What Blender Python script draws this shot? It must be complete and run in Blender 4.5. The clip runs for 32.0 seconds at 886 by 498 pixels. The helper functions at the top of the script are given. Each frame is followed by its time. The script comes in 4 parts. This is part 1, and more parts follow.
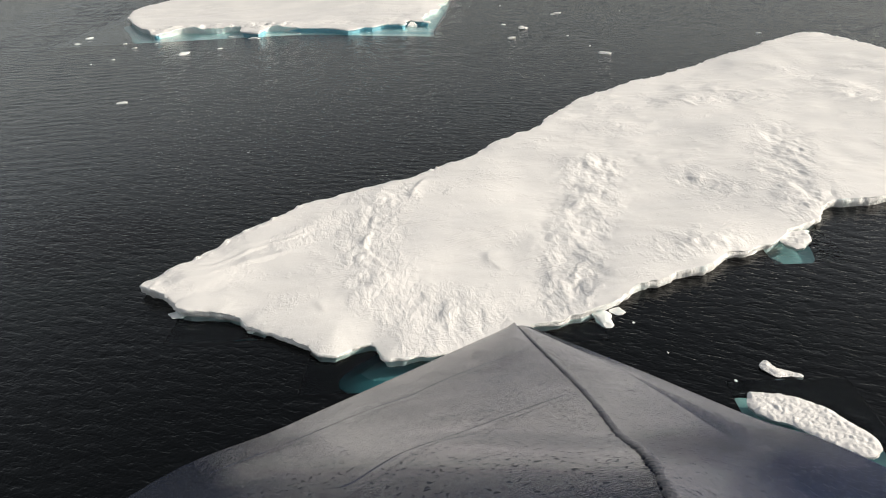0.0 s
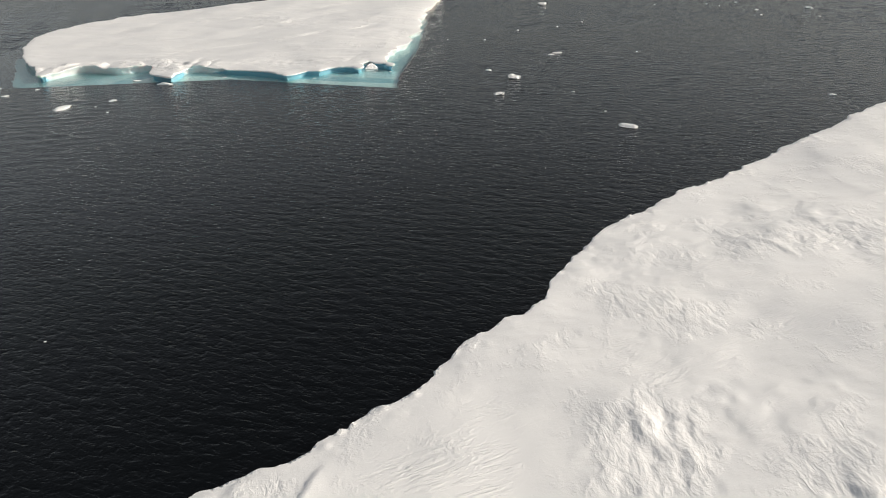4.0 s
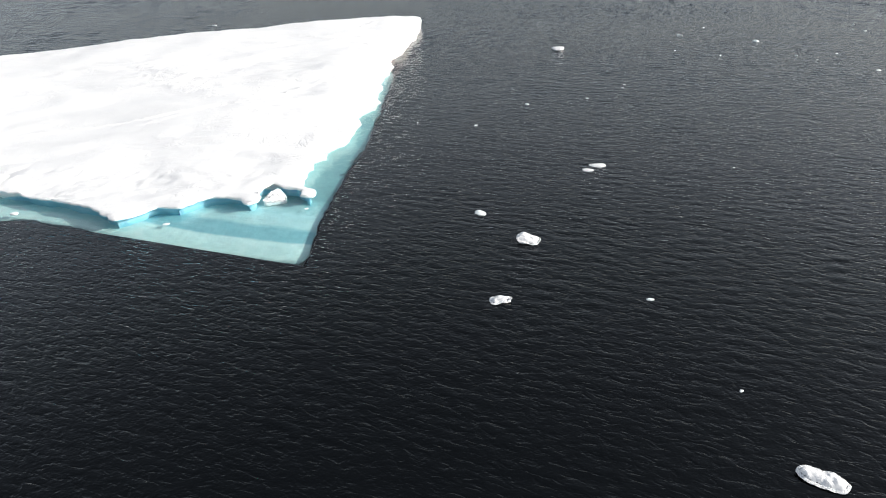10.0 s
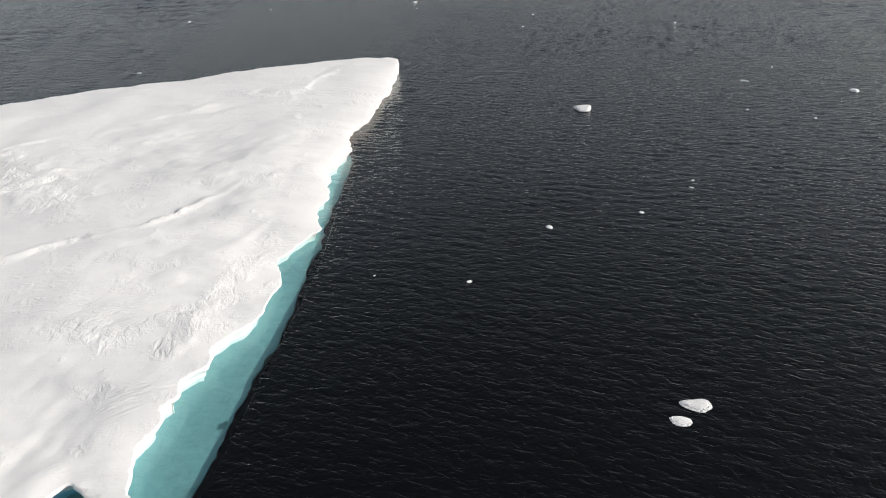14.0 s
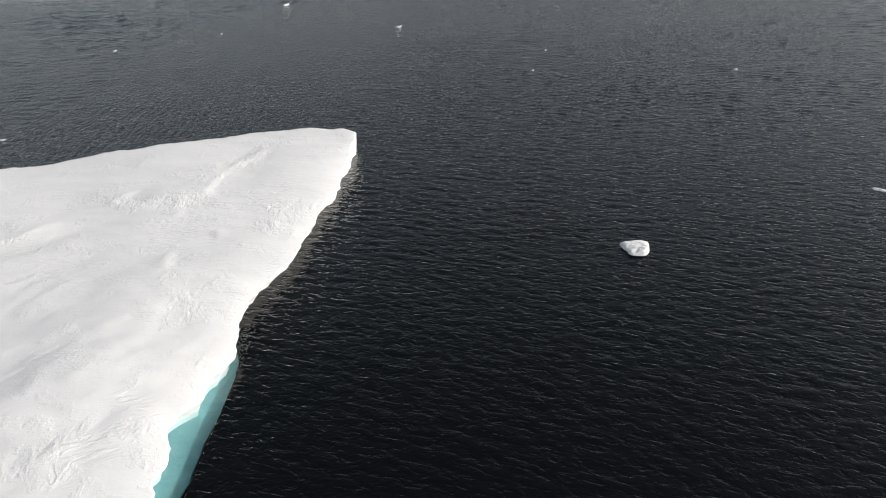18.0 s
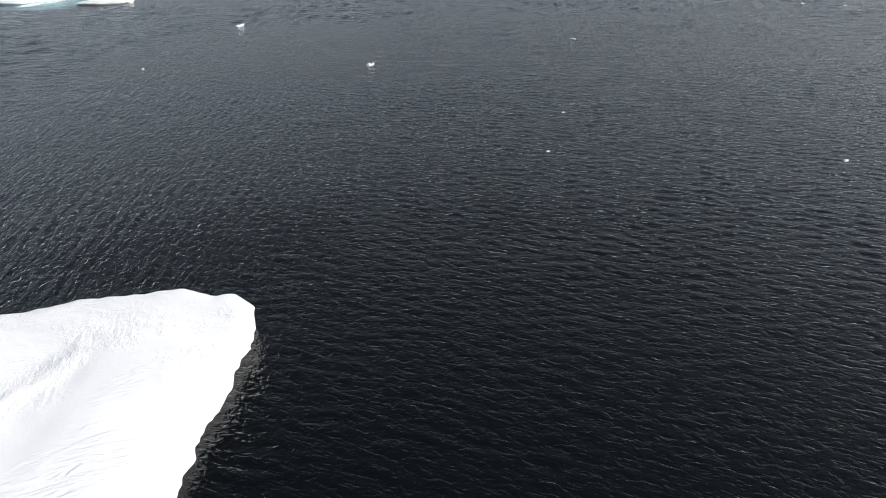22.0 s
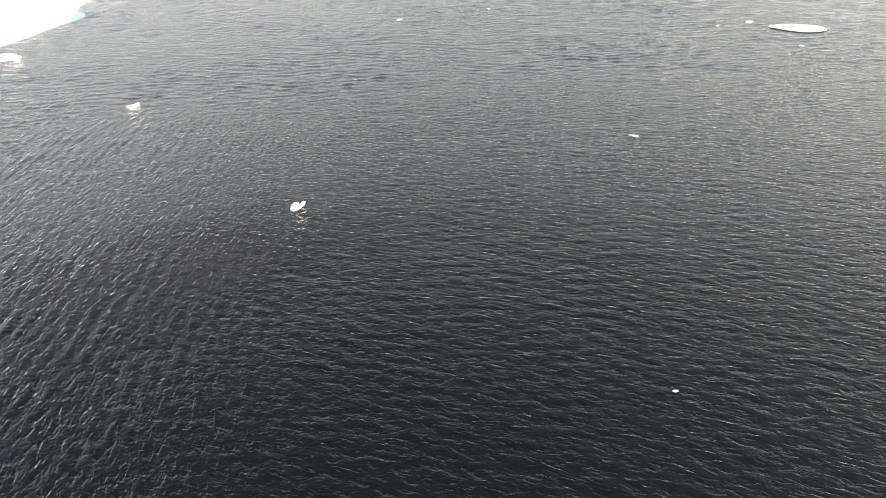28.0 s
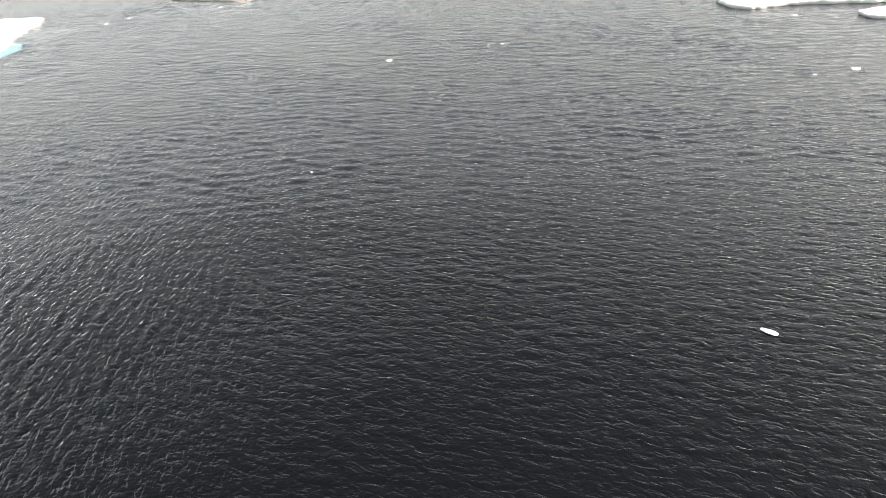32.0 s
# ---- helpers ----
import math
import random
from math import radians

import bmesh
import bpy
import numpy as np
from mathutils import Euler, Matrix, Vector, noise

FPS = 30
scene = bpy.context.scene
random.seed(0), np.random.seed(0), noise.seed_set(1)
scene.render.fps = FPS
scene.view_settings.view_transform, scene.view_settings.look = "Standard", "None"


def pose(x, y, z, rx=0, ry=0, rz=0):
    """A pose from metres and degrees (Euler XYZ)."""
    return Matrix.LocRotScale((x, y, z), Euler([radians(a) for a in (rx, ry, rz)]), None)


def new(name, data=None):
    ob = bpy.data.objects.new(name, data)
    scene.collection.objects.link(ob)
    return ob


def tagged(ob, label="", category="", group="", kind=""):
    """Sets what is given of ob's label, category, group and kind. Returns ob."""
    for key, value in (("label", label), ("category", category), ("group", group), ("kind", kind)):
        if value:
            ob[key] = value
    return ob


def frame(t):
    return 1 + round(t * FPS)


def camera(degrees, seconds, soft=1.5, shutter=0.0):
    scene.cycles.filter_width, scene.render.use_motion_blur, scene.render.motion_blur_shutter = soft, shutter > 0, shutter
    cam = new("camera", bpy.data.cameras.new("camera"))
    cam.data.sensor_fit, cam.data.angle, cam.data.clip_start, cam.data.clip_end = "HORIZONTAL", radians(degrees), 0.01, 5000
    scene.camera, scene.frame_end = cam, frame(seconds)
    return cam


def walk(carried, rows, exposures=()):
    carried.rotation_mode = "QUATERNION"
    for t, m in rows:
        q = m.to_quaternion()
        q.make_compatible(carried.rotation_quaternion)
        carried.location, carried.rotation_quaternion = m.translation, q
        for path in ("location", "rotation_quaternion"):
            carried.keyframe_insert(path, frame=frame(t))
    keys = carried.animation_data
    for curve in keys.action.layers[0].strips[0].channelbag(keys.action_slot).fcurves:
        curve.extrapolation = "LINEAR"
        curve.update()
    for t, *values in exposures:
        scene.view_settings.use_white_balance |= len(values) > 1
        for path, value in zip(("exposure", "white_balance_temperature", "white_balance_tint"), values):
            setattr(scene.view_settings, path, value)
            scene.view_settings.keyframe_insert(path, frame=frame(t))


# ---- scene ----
# The camera rides high above the stem of a ship that steams ahead along +y at about 11 knots.
cam = camera(64.18, 32.0, soft=1.0)
PATH = [
    (0, pose(0.000, 0.000, 16.0, 62.908, 3.158, 1.001)),
    (1, pose(0.486, 5.781, 16.0, 62.945, 3.135, 0.808)),
    (2, pose(0.951, 11.586, 16.0, 62.985, 3.049, 0.621)),
    (3, pose(1.363, 17.465, 16.0, 63.051, 2.784, 0.439)),
    (4, pose(1.740, 23.371, 16.0, 63.087, 2.433, 0.284)),
    (5, pose(2.082, 29.282, 16.0, 63.019, 2.012, 0.176)),
    (6, pose(2.405, 35.173, 16.0, 62.919, 1.632, 0.121)),
    (7, pose(2.728, 41.005, 16.0, 62.829, 1.418, 0.162)),
    (8, pose(3.040, 46.788, 16.0, 62.766, 1.349, 0.200)),
    (9, pose(3.325, 52.491, 16.0, 62.774, 1.465, 0.115)),
    (10, pose(3.618, 58.192, 16.0, 62.806, 1.703, 0.002)),
    (11, pose(3.950, 63.969, 16.0, 62.827, 2.031, -0.074)),
    (12, pose(4.308, 69.791, 16.0, 62.849, 2.397, -0.151)),
    (13, pose(4.686, 75.649, 16.0, 62.877, 2.769, -0.266)),
    (14, pose(5.093, 81.554, 16.0, 62.897, 3.051, -0.354)),
    (15, pose(5.549, 87.532, 16.0, 62.898, 3.101, -0.354)),
    (16, pose(6.022, 93.521, 16.0, 62.878, 3.020, -0.295)),
    (17, pose(6.500, 99.480, 16.0, 62.816, 2.851, -0.158)),
    (18, pose(6.944, 105.370, 16.0, 62.750, 2.619, -0.035)),
    (19, pose(7.283, 111.101, 16.0, 62.729, 2.348, -0.056)),
    (20, pose(7.601, 116.786, 16.0, 62.707, 2.078, -0.091)),
    (21, pose(7.977, 122.541, 16.0, 62.639, 1.840, -0.021)),
    (22, pose(8.352, 128.266, 16.0, 62.572, 1.685, 0.059)),
    (23, pose(8.703, 133.889, 16.0, 62.550, 1.685, 0.083)),
    (24, pose(8.995, 139.432, 16.0, 62.545, 1.811, 0.083)),
    (25, pose(9.140, 144.831, 16.0, 62.519, 2.104, 0.079)),
    (26, pose(9.269, 150.270, 16.0, 62.554, 2.438, 0.056)),
    (27, pose(9.506, 155.943, 16.0, 62.779, 2.687, -0.016)),
    (28, pose(9.778, 161.761, 16.0, 63.031, 2.896, -0.060)),
    (29, pose(10.056, 167.721, 16.0, 63.168, 3.063, -0.015)),
    (30, pose(10.335, 173.768, 16.0, 63.258, 3.202, 0.119)),
    (31, pose(10.598, 179.847, 16.0, 63.317, 3.327, 0.393)),
    (32, pose(10.858, 185.949, 16.0, 63.360, 3.444, 0.719)),
]
EXPOSURES = [(0, 0.3, 6920, 9), (1, 0.07, 6970, 10), (2, -0.03, 6920, 10), (3.5, 0.1, 6820, 9), (6, 0.36, 6350, 10), (9, 0.8, 6200, 9), (11, 0.64, 6350, 9), (13, 0.36, 6400, 10), (17, 0.2, 6350, 10), (20, 0.25, 6250, 10),
             (22, 0.6, 6050, 10), (23, 1.02, 5800, 10), (24, 1.54, 5950, 10), (25, 1.87, 6300, 11), (28, 2.02, 7050, 11), (30, 1.98, 7050, 11), (32, 1.98, 7050, 11)]
walk(cam, PATH, EXPOSURES)

# ---- daylight ----
SUN_ELEVATION, SUN_AZIMUTH = radians(23), radians(94)  # azimuth clockwise from +y

world = bpy.data.worlds.new("polar_sky")
scene.world = world
world.use_nodes = True
wn, wl = world.node_tree.nodes, world.node_tree.links
sky = wn.new("ShaderNodeTexSky")
sky.sky_type, sky.sun_disc = "NISHITA", False
sky.sun_elevation, sky.sun_rotation = SUN_ELEVATION, SUN_AZIMUTH
sky.air_density, sky.dust_density, sky.ozone_density = 1.0, 2.4, 1.0
soften = wn.new("ShaderNodeHueSaturation")
soften.inputs["Saturation"].default_value = 0.4
wl.new(sky.outputs[0], soften.inputs["Color"])
wl.new(soften.outputs[0], wn["Background"].inputs["Color"])
wn["Background"].inputs["Strength"].default_value = 0.096

sun = new("sun", bpy.data.lights.new("sun", "SUN"))
sun.data.energy, sun.data.angle, sun.data.color = 3.2, radians(1.2), (1.0, 0.92, 0.825)
toward = Vector((math.sin(SUN_AZIMUTH) * math.cos(SUN_ELEVATION), math.cos(SUN_AZIMUTH) * math.cos(SUN_ELEVATION), math.sin(SUN_ELEVATION)))
sun.matrix_world = Matrix.Translation((60, -40, 80)) @ toward.to_track_quat("Z", "Y").to_matrix().to_4x4()


# ---- materials ----
class Nodes:
    """A short hand for node materials."""

    def __init__(self, name):
        self.material = bpy.data.materials.new(name)
        self.material.use_nodes = True
        self.tree = self.material.node_tree
        self.shader = self.tree.nodes["Principled BSDF"]
        self.out = self.tree.nodes["Material Output"]

    def add(self, kind, settings=(), **links):
        node = self.tree.nodes.new("ShaderNode" + kind)
        for key, value in dict(settings).items():
            node.inputs[key].default_value = value
        for key, source in links.items():
            self.link(source, node.inputs[key])
        return node

    def link(self, source, target):
        self.tree.links.new(source, target)

    def place(self, scale=(1, 1, 1), turn=0.0):
        at = self.add("NewGeometry").outputs["Position"]
        node = self.add("Mapping", {"Scale": [1 / v for v in scale], "Rotation": (0, 0, radians(turn))}, Vector=at)
        node.vector_type = "TEXTURE"
        return node.outputs[0]

    def noise(self, where, scale, detail=3.0, rough=0.5, distort=0.0):
        return self.add("TexNoise", {"Scale": scale, "Detail": detail, "Roughness": rough, "Distortion": distort}, Vector=where).outputs["Fac"]

    def ramp(self, fac, stops):
        node = self.tree.nodes.new("ShaderNodeValToRGB")
        while len(node.color_ramp.elements) < len(stops):
            node.color_ramp.elements.new(0.5)
        for e, (p, c) in zip(node.color_ramp.elements, stops):
            e.position, e.color = p, (*c, 1) if len(c) == 3 else c
        self.link(fac, node.inputs[0])
        return node.outputs["Color"]

    def math(self, op, a, b=0.0):
        node = self.tree.nodes.new("ShaderNodeMath")
        node.operation = op
        for socket, v in zip(node.inputs, (a, b)):
            if isinstance(v, (int, float)):
                socket.default_value = v
            else:
                self.link(v, socket)
        return node.outputs[0]

    def bump(self, height, strength, distance, normal=None):
        node = self.add("Bump", {"Strength": strength, "Distance": distance}, Height=height)
        if normal:
            self.link(normal, node.inputs["Normal"])
        return node.outputs[0]

    def set(self, **values):
        for key, v in values.items():
            socket = self.shader.inputs[key.replace("_", " ")]
            if hasattr(v, "links"):
                self.link(v, socket)
            else:
                socket.default_value = v
        return self.material


def snow_material():
    n = Nodes("wind_packed_snow")
    at = n.place()
    tone = n.ramp(n.noise(at, 0.25, 4), [(0.3, (0.82, 0.82, 0.82)), (0.7, (0.88, 0.876, 0.866))])
    patch = n.ramp(n.noise(n.place(), 0.16, 3, 0.6), [(0.54, (0.0, 0.0, 0.0)), (0.7, (1, 1, 1))])
    scoured = n.noise(n.place((0.9, 1.7, 1.0), 20), 1.1, 4, 0.6, 0.7)
    carved = n.math("MULTIPLY", n.ramp(scoured, [(0.46, (0, 0, 0)), (0.53, (1, 1, 1))]), patch)
    grain = n.noise(at, 11, 4, 0.7)
    zone = n.add("Attribute")
    zone.attribute_name = "rubble"
    warp = n.add("TexNoise", {"Scale": 1.1, "Detail": 3.0}, Vector=at).outputs["Color"]
    spot = n.add("MixRGB", {"Fac": 0.3}, Color1=n.place((1.25, 0.7, 1.0), 16), Color2=warp)
    spot.blend_type = "ADD"
    slabs = n.add("TexVoronoi", {"Scale": 1.35, "Randomness": 1.0}, Vector=spot.outputs[0])
    rims = n.add("TexVoronoi", {"Scale": 1.35, "Randomness": 1.0}, Vector=spot.outputs[0])
    rims.feature = "DISTANCE_TO_EDGE"
    gap = n.math("MINIMUM", n.math("MULTIPLY", rims.outputs["Distance"], 5.0), 1.0)
    torn = n.noise(n.place((1.7, 0.8, 1.0), 12), 1.3, 4, 0.6, 0.25)
    folds = n.math("SUBTRACT", 1.0, n.math("ABSOLUTE", n.math("SUBTRACT", n.math("MULTIPLY", torn, 4.0), 2.0)))
    steps = n.math("ADD", n.math("MULTIPLY", n.add("SeparateXYZ", Vector=slabs.outputs["Color"]).outputs["X"], 0.4), n.math("ADD", n.math("MULTIPLY", folds, 0.5), n.math("MULTIPLY", gap, 0.2)))
    patchy = n.ramp(n.math("ADD", zone.outputs["Fac"], n.math("MULTIPLY", n.noise(n.place(), 0.6, 5, 0.65), 1.5)), [(0.8, (0, 0, 0)), (1.9, (1, 1, 1))])
    broken = n.math("MULTIPLY", n.math("SUBTRACT", steps, 0.45), n.math("ADD", n.math("MULTIPLY", patchy, 0.95), 0.08))
    streak = n.noise(n.place((0.5, 2.2, 1.0), 24), 1.3, 3, 0.6, 0.6)
    crest = n.math("SUBTRACT", 1.0, n.math("ABSOLUTE", n.math("SUBTRACT", n.math("MULTIPLY", streak, 2.0), 1.0)))
    windy = n.ramp(n.noise(n.place(), 0.2, 3, 0.6), [(0.54, (0.0, 0.0, 0.0)), (0.66, (1, 1, 1))])
    sastrugi = n.math("MULTIPLY", n.ramp(crest, [(0.8, (0, 0, 0)), (1.0, (1, 1, 1))]), windy)
    normal = n.bump(broken, 0.6, 0.08)
    normal = n.bump(carved, 0.36, 0.05, normal)
    normal = n.bump(sastrugi, 0.45, 0.05, normal)
    normal = n.bump(n.noise(n.place((0.5, 1.1, 1.0), 24), 1.2, 5, 0.65), 0.16, 0.08, normal)
    normal = n.bump(n.noise(n.place((0.6, 1.0, 1.0), 24), 3.5, 5, 0.7), 0.22, 0.05, normal)
    normal = n.bump(grain, 0.22, 0.02, normal)
    return n.set(Base_Color=tone, Roughness=0.62, Normal=normal, IOR=1.31)


def wall_material():
    n = Nodes("broken_ice_edge")
    at = n.place()
    tone = n.ramp(n.noise(at, 1.3, 5, 0.6), [(0.3, (0.74, 0.82, 0.83)), (0.45, (0.88, 0.89, 0.885))])
    normal = n.bump(n.noise(at, 6.0, 5, 0.7), 0.9, 0.1)
    return n.set(Base_Color=tone, Roughness=0.45, Normal=normal, IOR=1.31)


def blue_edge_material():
    """White above; towards the waterline blue ice with the coves' shade painted into it."""
    n = Nodes("blue_ice_edge_with_cove_shade")
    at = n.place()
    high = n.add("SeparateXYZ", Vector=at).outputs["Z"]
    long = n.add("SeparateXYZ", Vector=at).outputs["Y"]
    # keeps the painted blue shade to the front, where the coves lie
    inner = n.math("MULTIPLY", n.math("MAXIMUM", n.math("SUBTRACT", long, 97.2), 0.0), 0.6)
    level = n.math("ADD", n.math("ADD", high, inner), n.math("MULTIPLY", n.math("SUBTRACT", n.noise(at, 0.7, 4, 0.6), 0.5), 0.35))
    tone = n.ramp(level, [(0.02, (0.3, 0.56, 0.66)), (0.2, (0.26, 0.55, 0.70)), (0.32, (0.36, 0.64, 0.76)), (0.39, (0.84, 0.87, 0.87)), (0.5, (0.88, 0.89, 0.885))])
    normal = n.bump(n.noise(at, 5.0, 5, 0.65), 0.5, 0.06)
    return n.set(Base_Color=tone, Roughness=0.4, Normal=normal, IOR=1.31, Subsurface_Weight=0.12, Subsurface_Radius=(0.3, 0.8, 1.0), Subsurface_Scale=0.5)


def ledge_material():
    """Strata run along the front of the ledge: a mottled pale rim, a smooth blue band, pale ice again."""
    n = Nodes("submerged_blue_ice")
    strata_depth = n.add("Attribute")
    strata_depth.attribute_name = "strata_depth"
    wander = n.math("MULTIPLY", n.math("SUBTRACT", n.noise(n.place((0.5, 1.0, 1.0), -8), 0.5, 5, 0.62, 0.6), 0.5), 0.6)
    layer = n.math("MULTIPLY", n.math("ADD", strata_depth.outputs["Fac"], wander), 0.1)
    # both dark ends paint the dimming by water depth into the ice colour
    tone = n.ramp(layer, [(0.0, (0.26, 0.36, 0.34)), (0.03, (0.62, 0.73, 0.68)), (0.175, (0.68, 0.79, 0.75)), (0.2, (0.27, 0.49, 0.53)), (0.33, (0.27, 0.49, 0.53)), (0.375, (0.54, 0.70, 0.69)), (0.52, (0.5, 0.69, 0.7)), (0.75, (0.2, 0.36, 0.37))])
    fleck = n.ramp(n.noise(n.place(), 2.2, 6, 0.7), [(0.35, (0.78, 0.85, 0.86)), (0.62, (1.0, 1.0, 1.0))])
    mixed = n.add("MixRGB", {"Fac": 1.0}, Color1=tone, Color2=fleck)
    mixed.blend_type = "MULTIPLY"
    normal = n.bump(n.noise(n.place(), 2.5, 5, 0.6), 0.5, 0.1)
    return n.set(Base_Color=mixed.outputs[0], Roughness=0.7, Normal=normal, Subsurface_Weight=0.12, Subsurface_Radius=(0.3, 0.8, 1.0), Subsurface_Scale=0.5)


def chunk_material():
    n = Nodes("drifting_ice")
    at = n.place()
    tone = n.ramp(n.noise(at, 2.4, 4, 0.6), [(0.3, (0.7, 0.8, 0.8)), (0.6, (0.88, 0.89, 0.88))])
    normal = n.bump(n.noise(at, 8.0, 4, 0.6), 0.5, 0.04)
    return n.set(Base_Color=tone, Roughness=0.4, Normal=normal, IOR=1.31)


def water_material():
    n = Nodes("cold_sea_water")
    tree = n.tree
    tree.nodes.remove(n.shader)
    # wind waves run slantwise under the floes; past the second one a side sea comes in from the open
    spot = n.add("SeparateXYZ", Vector=n.add("NewGeometry").outputs["Position"])

    def ease(value):
        node = n.add("MapRange", Value=value)
        node.interpolation_type = "SMOOTHSTEP"
        return node.outputs[0]

    beside = ease(n.math("MULTIPLY", n.math("SUBTRACT", 6.0, spot.outputs["X"]), 1 / 12.0))
    past = ease(n.math("MULTIPLY", n.math("SUBTRACT", spot.outputs["Y"], 142.0), 1 / 16.0))
    side_sea = n.math("MULTIPLY", beside, past)

    def train(scale, detail, rough, distort, stretch):
        """One noise of wave crests, turned into the side sea on one hand."""
        main = n.noise(n.place(stretch, -23), scale, detail, rough, distort)
        other = n.noise(n.place(stretch, 101), scale, detail, rough, distort)
        both = n.math("ADD", n.math("MULTIPLY", n.math("SUBTRACT", main, 0.5), n.math("SQRT", n.math("SUBTRACT", 1.0, side_sea))), n.math("MULTIPLY", n.math("SUBTRACT", other, 0.5), n.math("MULTIPLY", n.math("SQRT", side_sea), 1.5)))
        return n.math("ADD", both, 0.5)

    # waves too small to be told apart far out on the open sea
    far_out = n.math("MAXIMUM", ease(n.math("MULTIPLY", n.math("SUBTRACT", spot.outputs["Y"], 215.0), 1 / 60.0)), ease(n.math("MULTIPLY", n.math("SUBTRACT", n.math("ABSOLUTE", n.math("SUBTRACT", spot.outputs["X"], 8.0)), 35.0), 1 / 40.0)))
    dull = n.math("ADD", n.math("MULTIPLY", far_out, 0.06), 0.11)
    ripple = train(3.5, 2.0, 0.55, 0.5, (0.5, 1.2, 1.0))
    crest = n.math("SUBTRACT", 1.0, n.math("ABSOLUTE", n.math("SUBTRACT", n.math("MULTIPLY", ripple, 4.0), 2.0)))
    cross = n.noise(n.place((0.6, 1.2, 1.0), 20), 4.4, 2.0, 0.5, 0.4)
    fine = n.noise(n.place(), 9.0, 2.0, 0.5)
    swell = n.noise(n.place((0.6, 1.0, 1.0), 10), 0.12, 2.0)
    gust = n.ramp(n.noise(n.place((0.5, 1.0, 1.0), 20), 0.035, 3.0), [(0.3, (0.65, 0.65, 0.65)), (0.7, (1, 1, 1))])
    height = n.math("ADD", n.math("MULTIPLY", ripple, 0.07), n.math("MULTIPLY", crest, 0.012))
    height = n.math("ADD", n.math("MULTIPLY", height, gust), n.math("MULTIPLY", cross, 0.02))
    height = n.math("ADD", height, n.math("MULTIPLY", fine, 0.011))
    wave = train(0.75, 2.0, 0.5, 0.3, (0.55, 1.2, 1.0))
    height = n.math("ADD", height, n.math("MULTIPLY", wave, 0.03))
    height = n.math("ADD", height, n.math("MULTIPLY", swell, 0.04))
    chop = n.noise(n.place((0.45, 1.0, 1.0), -12), 0.75, 3.0, 0.6, 0.4)
    height = n.math("ADD", height, n.math("MULTIPLY", chop, n.math("ADD", n.math("MULTIPLY", far_out, 0.13), 0.035)))
    lee = n.math("MINIMUM", n.math("MAXIMUM", n.math("ADD", n.math("MULTIPLY", spot.outputs["Y"], 0.0045), 0.5), 0.6), 1.2)
    # clear water over the ledge of the second floe and round the small ledges; over the open sea nothing is seen below the surface
    ahead = n.math("ADD", spot.outputs["Y"], n.math("MULTIPLY", n.math("MAXIMUM", n.math("ADD", spot.outputs["X"], 20.5), 0.0), 0.37))
    brow = n.math("MINIMUM", n.math("SUBTRACT", n.math("MULTIPLY", n.math("MAXIMUM", n.math("SUBTRACT", spot.outputs["Y"], 93.0), 0.0), 0.1), 3.75), -1.9)
    clearness = n.math("MULTIPLY", n.math("GREATER_THAN", ahead, 94.2), n.math("LESS_THAN", spot.outputs["X"], n.math("ADD", brow, 0.35)))
    clearness = n.math("MULTIPLY", clearness, n.math("MULTIPLY", n.math("GREATER_THAN", spot.outputs["X"], -55.0), n.math("LESS_THAN", spot.outputs["Y"], 130.0)))
    for x, y, wide, long in ((-2.6, 22.4, 3.9, 2.2), (-10.7, 25.2, 2.1, 1.4), (3.6, 24.1, 1.6, 1.2), (15.4, 30.3, 1.7, 1.9), (10.8, 18.0, 2.1, 2.2), (-76.0, 275.0, 25.0, 30.0)):
        dx = n.math("LESS_THAN", n.math("ABSOLUTE", n.math("SUBTRACT", spot.outputs["X"], x)), wide)
        dy = n.math("LESS_THAN", n.math("ABSOLUTE", n.math("SUBTRACT", spot.outputs["Y"], y)), long)
        clearness = n.math("MAXIMUM", clearness, n.math("MULTIPLY", dx, dy))
    lull = n.math("SUBTRACT", 1.0, n.math("MULTIPLY", ease(n.math("MULTIPLY", n.math("SUBTRACT", -1.0, spot.outputs["X"]), 0.4)), n.math("MULTIPLY", clearness, 0.6)))
    normal = n.bump(n.math("MULTIPLY", n.math("MULTIPLY", height, lull), lee), 1.0, 1.0)
    facing = n.add("LayerWeight", {"Blend": 0.5}, Normal=normal).outputs["Facing"]
    share = n.math("ADD", n.math("MULTIPLY", n.math("POWER", facing, 5.0), 0.98), 0.02)
    gloss = n.add("BsdfGlossy", {"Color": (1, 1, 1, 1)}, Roughness=dull, Normal=normal)
    clear = n.add("BsdfTransparent", {"Color": (0.84, 0.965, 0.975, 1)})
    shallow = n.add("MixShader")
    n.link(share, shallow.inputs[0])
    n.link(clear.outputs[0], shallow.inputs[1])
    n.link(gloss.outputs[0], shallow.inputs[2])
    sheen = n.add("BsdfGlossy", Roughness=dull, Color=share, Normal=normal)
    body = n.add("BsdfDiffuse", {"Color": (0.0009, 0.0014, 0.0018, 1)})
    mix = n.add("MixShader")
    n.link(clearness, mix.inputs[0])
    n.link(sheen.outputs[0], mix.inputs[1])
    n.link(shallow.outputs[0], mix.inputs[2])
    whole = n.add("AddShader")
    n.link(mix.outputs[0], whole.inputs[0])
    n.link(body.outputs[0], whole.inputs[1])
    n.link(whole.outputs[0], n.out.inputs["Surface"])
    return n.material


